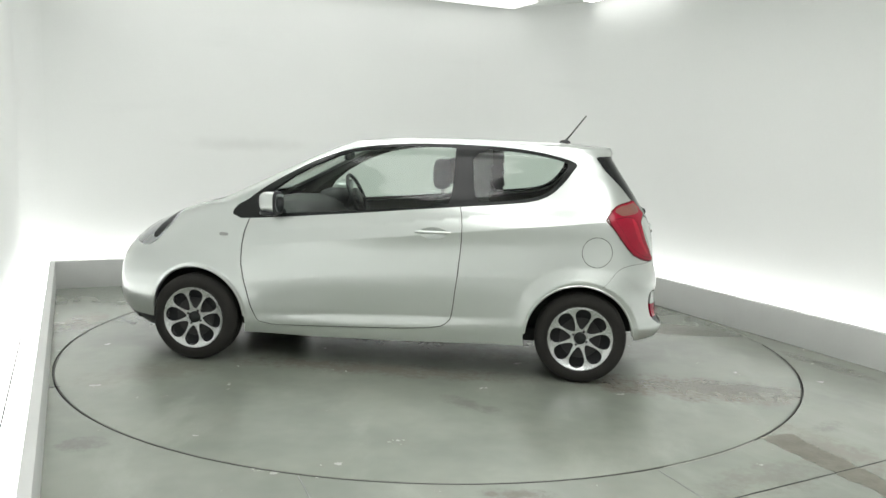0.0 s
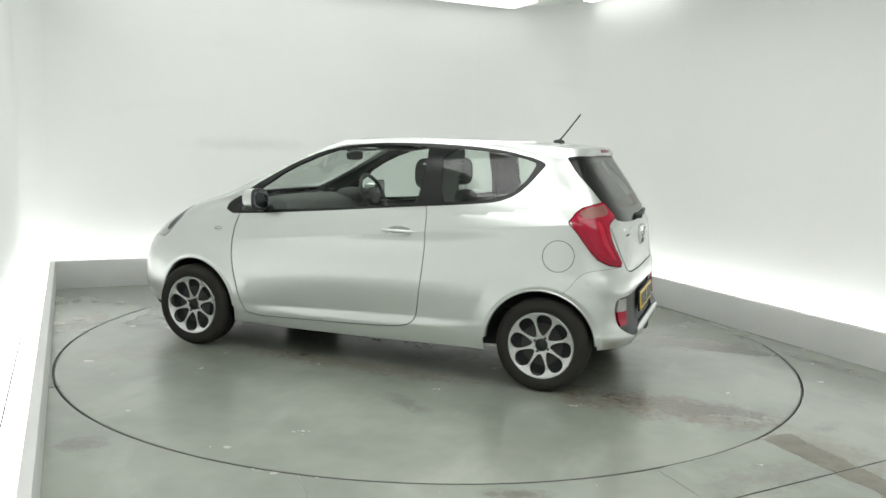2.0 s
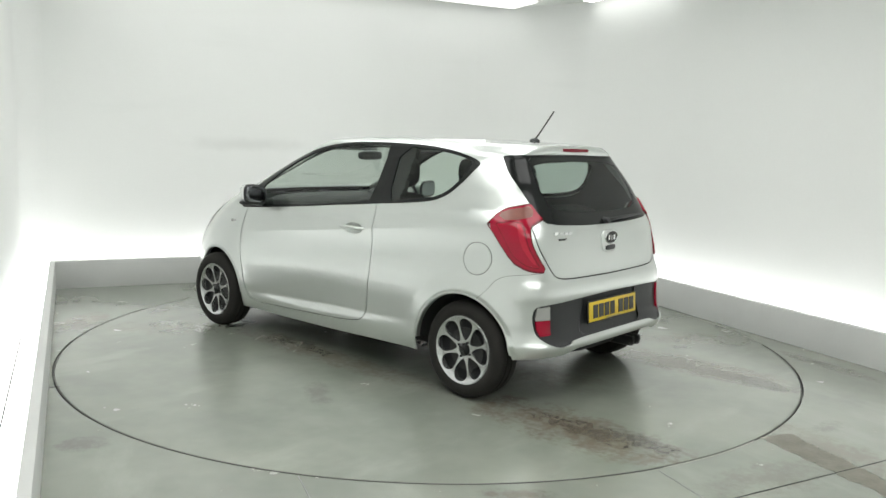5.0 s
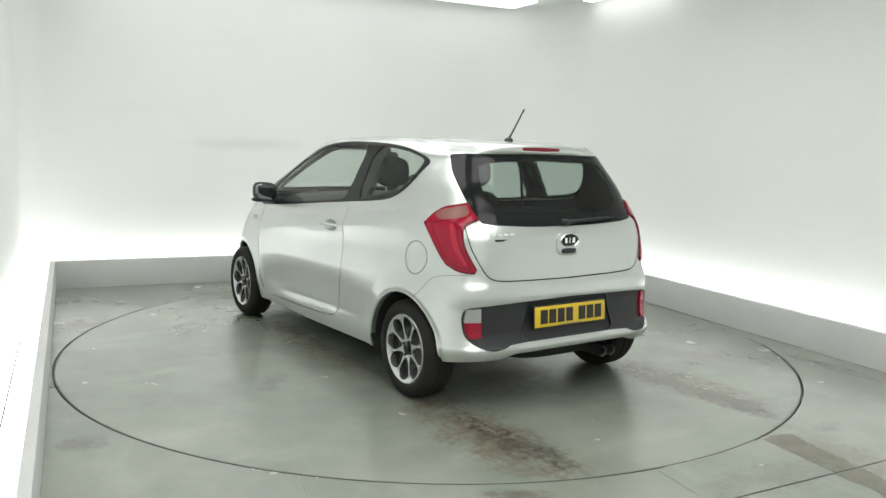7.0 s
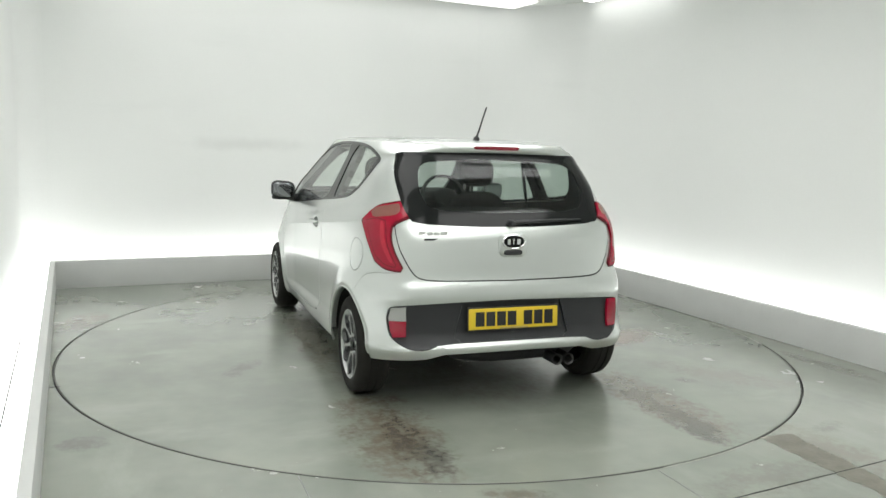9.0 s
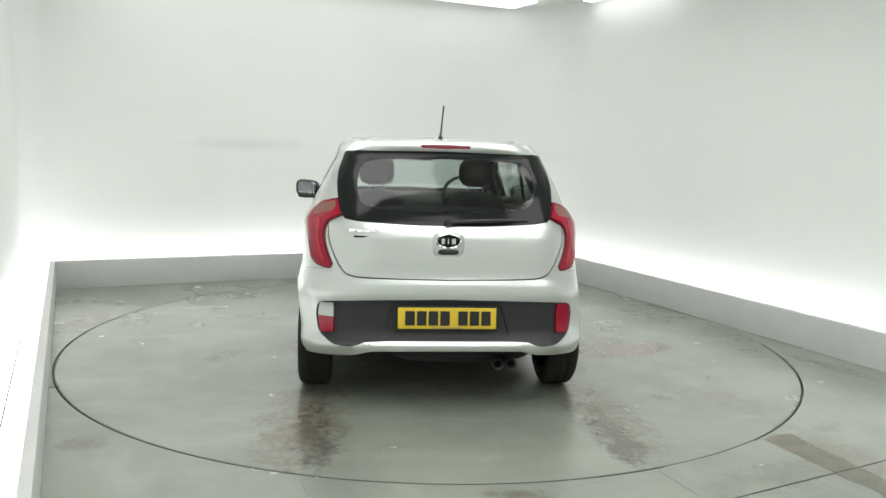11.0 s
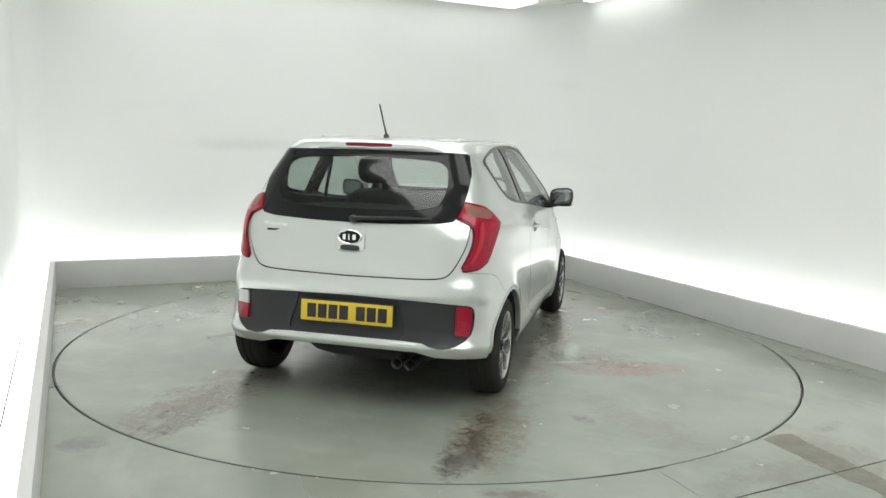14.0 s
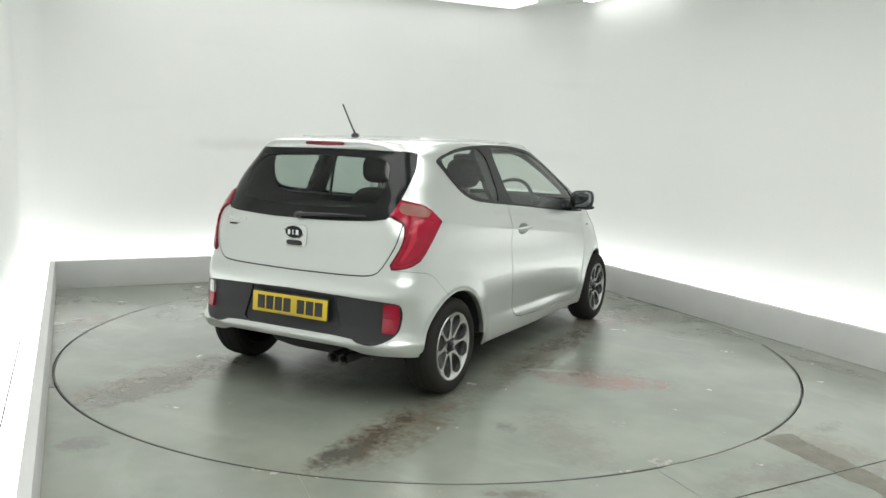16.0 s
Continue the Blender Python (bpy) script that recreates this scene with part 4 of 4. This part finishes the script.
def wheel(root, wx, sd, off):
    """A wheel with its outer face at y = .79, turned for the other side."""
    hub = new("wheel")
    hub.parent = root
    hub["label"] = "black tyre on an eight-spoke alloy wheel"
    hub.matrix_basis = Matrix.Translation((wx - off[0], sd * (.788 if wx < 1 else .838) - off[1], HUB_Z)) @ pose(0, 0, 0, 0, 17 if sd > 0 else 5, 0 if sd > 0 else 180)
    if not WHEEL_MESH:
        tyre = lathe([(.1880, -.012), (.1960, -.004), (.2111, .003), (.2308, .004), (.2475, -.001), (.2612, -.012), (.2686, -.024), (.2720, -.045),
                      (.2720, -.058), (.2671, -.060), (.2671, -.066), (.2720, -.068), (.2720, -.100), (.2671, -.102), (.2671, -.108), (.2720, -.110), (.2720, -.135), (.2686, -.154), (.2573, -.168), (.2308, -.178), (.1900, -.170)], "y", 72, True)
        WHEEL_MESH["tyre"] = (part("tyre", tyre, RUBBER, hub, "black low-profile tyre", angle=30), RUBBER)
        barrel = lathe([(.192, -.004), (.1945, -.008), (.1945, -.16), (.183, -.165), (.180, -.02), (.187, -.006)], "y", 72, True)
        WHEEL_MESH["rim_barrel"] = (part("rim_barrel", barrel, BARREL, hub, "rim barrel darkened for its shade", angle=30), None)
        lip = lathe([(.183, -.010), (.187, -.004), (.192, -.003), (.1955, -.008), (.190, -.016)], "y", 72, True)
        WHEEL_MESH["rim_lip"] = (part("rim_lip", lip, ALLOY, hub, "silver rim lip", angle=50), None)
        WHEEL_MESH["spokes"] = (part("spokes", rim_face(), ALLOY, hub, "eight-spoke machined face", angle=35), ALLOY)
        # black disc added to stand in for the shade behind the openings
        WHEEL_MESH["pocket_shade_disc"] = (part("pocket_shade_disc", lathe([(.0, -.055), (.18, -.045), (.18, -.05), (.0, -.062)], "y", 40), NUT_AND_POCKET_SHADE, hub), None)
        WHEEL_MESH["brake_disc"] = (part("brake_disc", lathe([(.0, -.050), (.12, -.040), (.122, -.044), (.0, -.056)], "y", 40), SHADED_STEEL, hub, "steel brake disc darkened for its shade"), None)
        WHEEL_MESH["centre_cap"] = (part("centre_cap", lathe([(.0, -.016), (.028, -.017), (.036, -.022), (.037, -.034)], "y", 28), BLACK_GLOSS, hub, "black centre cap"), None)
        WHEEL_MESH["cap_ring"] = (part("cap_ring", lathe([(.020, -.0175), (.024, -.017), (.0245, -.020), (.020, -.0205)], "y", 28, True), CHROME, hub), None)
        for k in range(4):
            a = 2 * math.pi * (k + .5) / 4
            nut = lathe([(.0, -.018), (.006, -.019), (.008, -.024), (.008, -.032)], "y", 10, centre=(.045 * math.cos(a), 0, .045 * math.sin(a)))
            WHEEL_MESH["wheel_nut.%d" % k] = (part("wheel_nut", nut, NUT_AND_POCKET_SHADE, hub), None)
        return
    for key, (ob, _) in WHEEL_MESH.items():
        c = new(key.split(".")[0], ob.data)
        c.parent = hub
        if "label" in ob:
            c["label"] = ob["label"]


def underbody(root, off):
    part("floor_pan", shifted(boxed(.0, 2.90, -.58, .58, .19, .28), off), UNDER, root, "black underbody", bevel=.02)
    for wx in WHEEL_X:
        for sd in (1, -1):
            bm = bmesh.new()
            n = 26
            rows = []
            for i in range(n + 1):
                a = math.pi * (.01 + .98 * i / n)
                c, s = wx + .012 * (wx < 1) + (ARCH_R - .001) * math.cos(a), HUB_Z + (ARCH_R - .001) * math.sin(a)
                yo = (on_skin(c, max(s, .16))[1]) - .006
                rows.append([bm.verts.new((c, yo, s)), bm.verts.new((c, .50, s)), bm.verts.new((c, .50, HUB_Z))])
            for a, b in zip(rows, rows[1:]):
                for k in (0, 1):
                    bm.faces.new((a[k], b[k], b[k + 1], a[k + 1]))
            part("wheel_arch_liner", shifted(mirrored(bm, sd), off), UNDER, root, "black wheel arch liner")
            # a turned lip along the arch
            lip = bmesh.new()
            rows = []
            for i in range(41):
                a = math.pi * (.02 + .955 * i / 40)
                ring = []
                for r, d in ((ARCH_R + .001, -.001), (ARCH_R - .006, .0035), (ARCH_R - .013, -.002), (ARCH_R - .013, -.03)):
                    cx, cz = wx + .012 * (wx < 1) + r * math.cos(a), HUB_Z + r * math.sin(a)
                    ring.append(lip.verts.new((cx, on_skin(cx, max(cz, .16))[1] + d, cz)))
                rows.append(ring)
            for a, b in zip(rows, rows[1:]):
                for k in range(3):
                    lip.faces.new((a[k], b[k], b[k + 1], a[k + 1]))
            bmesh.ops.recalc_face_normals(lip, faces=lip.faces)
            part("arch_lip", shifted(mirrored(lip, sd), off), PAINT, root)
    for z, y in ((.232, -.285), (.232, -.355)):
        bm = lathe([(.027, -.455), (.031, -.46), (.031, -.28), (.024, -.28), (.024, -.453)], "x", 24, True, (0, y, z))
        part("exhaust_tip", shifted(bm, off), DULL_STEEL, root, "round dull exhaust tip")
    part("silencer", shifted(pillow(-.36, -.12, -.50, .30, .20, .34, 3), off), UNDER, root, "dark silencer box")


def tail_details(root, gate, bumper, off):
    # number plate with plain bars for its characters
    m = pose(-.472, 0, .487, 0, 4, 0)
    plate = part("number_plate", shifted(boxed(-.006, .006, -.26, .26, -.0555, .0555, m=m), off), PLATE, bumper, "yellow number plate", bevel=.002)
    for i, w in enumerate((.05, .05, .05, .05, .05, .05, .05)):
        y0 = .222 - i * .0615 - (.033 if i > 3 else 0)
        part("plate_bar", shifted(boxed(-.0085, -.0055, y0 - w, y0, -.038, .038, m=m), off), INK, plate)
    part("plate_strip", shifted(boxed(-.0082, -.0055, -.08, .08, -.0535, -.0465, m=m), off), PALE_GOLD, plate, "small gold maker's strip")
    part("plate_frame", shifted(boxed(-.002, .008, -.267, .267, -.0625, .0625, m=m), off), BLACK_PLASTIC, plate, "black plate frame", bevel=.002)
    # emblem and release handle
    rec = pillow(-.436, -.412, -.083, .083, .808, .935, 5)
    em = part("emblem_plinth", shifted(rec, off), PAINT, gate, "silver emblem plinth")
    oval = lathe([(.0, -.4395), (.050, -.4385), (.053, -.434), (.053, -.425)], "x", 36)
    bmesh.ops.scale(oval, vec=(1, 1.18, .66), verts=oval.verts)
    bmesh.ops.translate(oval, vec=(0, 0, .891), verts=oval.verts)
    part("emblem", shifted(oval, off), BLACK_GLOSS, em, "black oval emblem")
    ring = lathe([(.050, -.440), (.0545, -.443), (.059, -.440), (.059, -.430), (.050, -.430)], "x", 36, True)
    bmesh.ops.scale(ring, vec=(1, 1.18, .66), verts=ring.verts)
    bmesh.ops.translate(ring, vec=(0, 0, .891), verts=ring.verts)
    part("emblem_ring", shifted(ring, off), CHROME, em, "chrome emblem ring")
    for yy, w in ((.030, .016), (.003, .006), (-.026, .020)):
        part("emblem_bar", shifted(boxed(-.443, -.438, yy - w / 2, yy + w / 2, .877, .905), off), CHROME, em)
    part("release_handle", shifted(pillow(-.442, -.42, -.055, .055, .818, .848, 4), off), BLACK_PLASTIC, em, "black tailgate release")
    # lettering too small to read: bars
    for yy, w, z, h, mat in ((.52, .036, .937, .016, CHROME), (.478, .03, .935, .013, CHROME), (.442, .03, .935, .013, CHROME), (.405, .035, .936, .015, CHROME), (.495, .075, .905, .010, BLACK_GLOSS)):
        px = float(skin(s_at("y", yy, z), z)[0])
        part("badge_bar", shifted(boxed(px - .007, px + .004, yy - w, yy, z - h / 2, z + h / 2), off), mat, gate)
    # wiper
    wip = part("wiper", shifted(tube([(-.405, -.01, .985), (-.415, -.03, .992), (-.408, -.20, 1.000), (-.395, -.33, 1.004)], [.013, .011, .008, .006], 8), off), BLACK_PLASTIC, gate, "black rear wiper")
    part("blade", shifted(tube([(-.402, .02, .992), (-.404, -.2, .995), (-.378, -.43, 1.003)], [.006, .008, .006], 6), off), BLACK_PLASTIC, wip)
    part("pivot", shifted(lathe([(.0, -.425), (.014, -.423), (.018, -.41), (.02, -.38)], "x", 18, centre=(0, 0, .985)), off), BLACK_PLASTIC, wip)
    # aerial
    top = 1.430
    foot = pillow(.095, .170, -.013, .013, top - .02, top + .016, 2.2)
    ant = part("aerial", shifted(foot, off), BLACK_PLASTIC, root, "black roof aerial")
    part("mast", shifted(tube([(.13, 0, top + .01), (.10, 0, top + .045), (.0, 0, 1.608)], [.0065, .005, .0045], 8), off), BLACK_PLASTIC, ant)
    for sd in (1, -1):
        pts = [skin(s_at("x", xx, 1.50), 1.50) for xx in (.12, .3, .6, .9, 1.2)]
        strip = tube([(p[0], p[1], p[2]) for p in pts], [.010, .007, .006, .006, .004], 8)
        part("roof_strip", shifted(mirrored(strip, sd), off), PAINT, root, "slim roof moulding")


def seat(root, off, y, front=True):
    s = part("front_seat", shifted(pillow(.92, 1.42, y - .24, y + .24, .36, .56, 3), off), CLOTH, root, "dark cloth front seat")
    tilt = Matrix.Translation((1.0, y, .50)) @ pose(0, 0, 0, 0, -13, 0) @ Matrix.Translation((-1.0, -y, -.50))
    part("backrest", shifted(pillow(.93, 1.08, y - .235, y + .235, .46, 1.085, 3.2, tilt), off), CLOTH, s, "dark cloth backrest")
    part("headrest", shifted(pillow(.855, .965, y - .12, y + .12, 1.105, 1.30, 3.0), off), CLOTH, s, "dark cloth headrest")
    for d in (-.05, .05):
        part("headrest_post", shifted(tube([(.90, y + d, 1.03), (.905, y + d, 1.14)], .006, 8), off), STEEL, s)


def cabin(root, off):
    for y in (.346, -.338):
        seat(root, off, y)
    b = part("rear_bench", shifted(pillow(.05, .55, -.60, .60, .40, .58, 4), off), CLOTH, root, "dark cloth rear bench")
    tilt = Matrix.Translation((.1, 0, .5)) @ pose(0, 0, 0, 0, -14, 0) @ Matrix.Translation((-.1, 0, -.5))
    part("bench_back", shifted(pillow(.06, .2, -.60, .60, .45, 1.04, 5, tilt), off), CLOTH, b)
    part("parcel_shelf", shifted(boxed(-.30, .02, -.56, .56, .935, .955), off), CABIN, root, "dark parcel shelf", bevel=.005)
    d = part("dashboard", shifted(pillow(1.72, 2.22, -.66, .66, .66, 1.0, 4), off), CABIN, root, "dark plastic dashboard")
    part("instrument_hood", shifted(pillow(1.70, 1.92, -.53, -.20, .92, 1.045, 2.6), off), CABIN, d)
    bm = bmesh.new()
    m = Matrix.Translation((1.64, -.365, .985)) @ pose(0, 0, 0, 0, -66, 0)
    n, k = 36, 8
    rings = []
    for i in range(n):
        a = 2 * math.pi * i / n
        rings.append([bm.verts.new(m @ Vector(((.172 + .014 * math.cos(2 * math.pi * j / k)) * math.cos(a), (.172 + .014 * math.cos(2 * math.pi * j / k)) * math.sin(a), .014 * math.sin(2 * math.pi * j / k)))) for j in range(k)])
    for i in range(n):
        for j in range(k):
            bm.faces.new((rings[i][j], rings[(i + 1) % n][j], rings[(i + 1) % n][(j + 1) % k], rings[i][(j + 1) % k]))
    sw = part("steering_wheel", shifted(bm, off), BLACK_PLASTIC, root, "black three-spoke steering wheel")
    part("airbag_pad", shifted(pillow(-.07, .07, -.075, .075, -.02, .02, 3, m), off), BLACK_PLASTIC, sw)
    for a in (0, 90, 180):
        part("wheel_spoke", shifted(boxed(.05, .172, -.016, .016, -.006, .006, m=m @ pose(0, 0, 0, 0, 0, a + 90)), off), BLACK_PLASTIC, sw)
    part("column", shifted(tube([(1.64, -.365, .985), (1.84, -.365, .88)], .04, 12), off), CABIN, sw)
    part("inner_mirror", shifted(pillow(1.60, 1.63, -.115, .115, 1.262, 1.325, 4), off), BLACK_PLASTIC, root, "black inside mirror")
    part("mirror_stalk", shifted(tube([(1.63, 0, 1.30), (1.68, 0, 1.335)], .01, 8), off), BLACK_PLASTIC, root)
    for sd in (1, -1):
        part("sun_visor", shifted(boxed(1.36, 1.52, sd * .33 - .17, sd * .33 + .17, 1.335, 1.348), off), LINING, root, "grey sun visor", bevel=.004)
        belt = tube([(.74, sd * .60, 1.28), (.76, sd * .655, 1.0), (.78, sd * .68, .5)], .012, 6)
        part("seat_belt", shifted(belt, off), BLACK_PLASTIC, root, "black seat belt")


TABLE = turntable()
CAR = car()


def motions():
    """Turntable and car turn together, slowly and evenly."""
    rows = []
    for k in range(33):
        t = k / 2
        rows.append((t, 172.287 - 6.948 * t - .00667 * (t - 8) ** 2))
    walk(TABLE, [(t, pose(0, 0, 0, 0, 0, a)) for t, a in rows])
    walk(CAR, [(t, pose(0, 0, .001, 0, 0, a)) for t, a in rows])


motions()
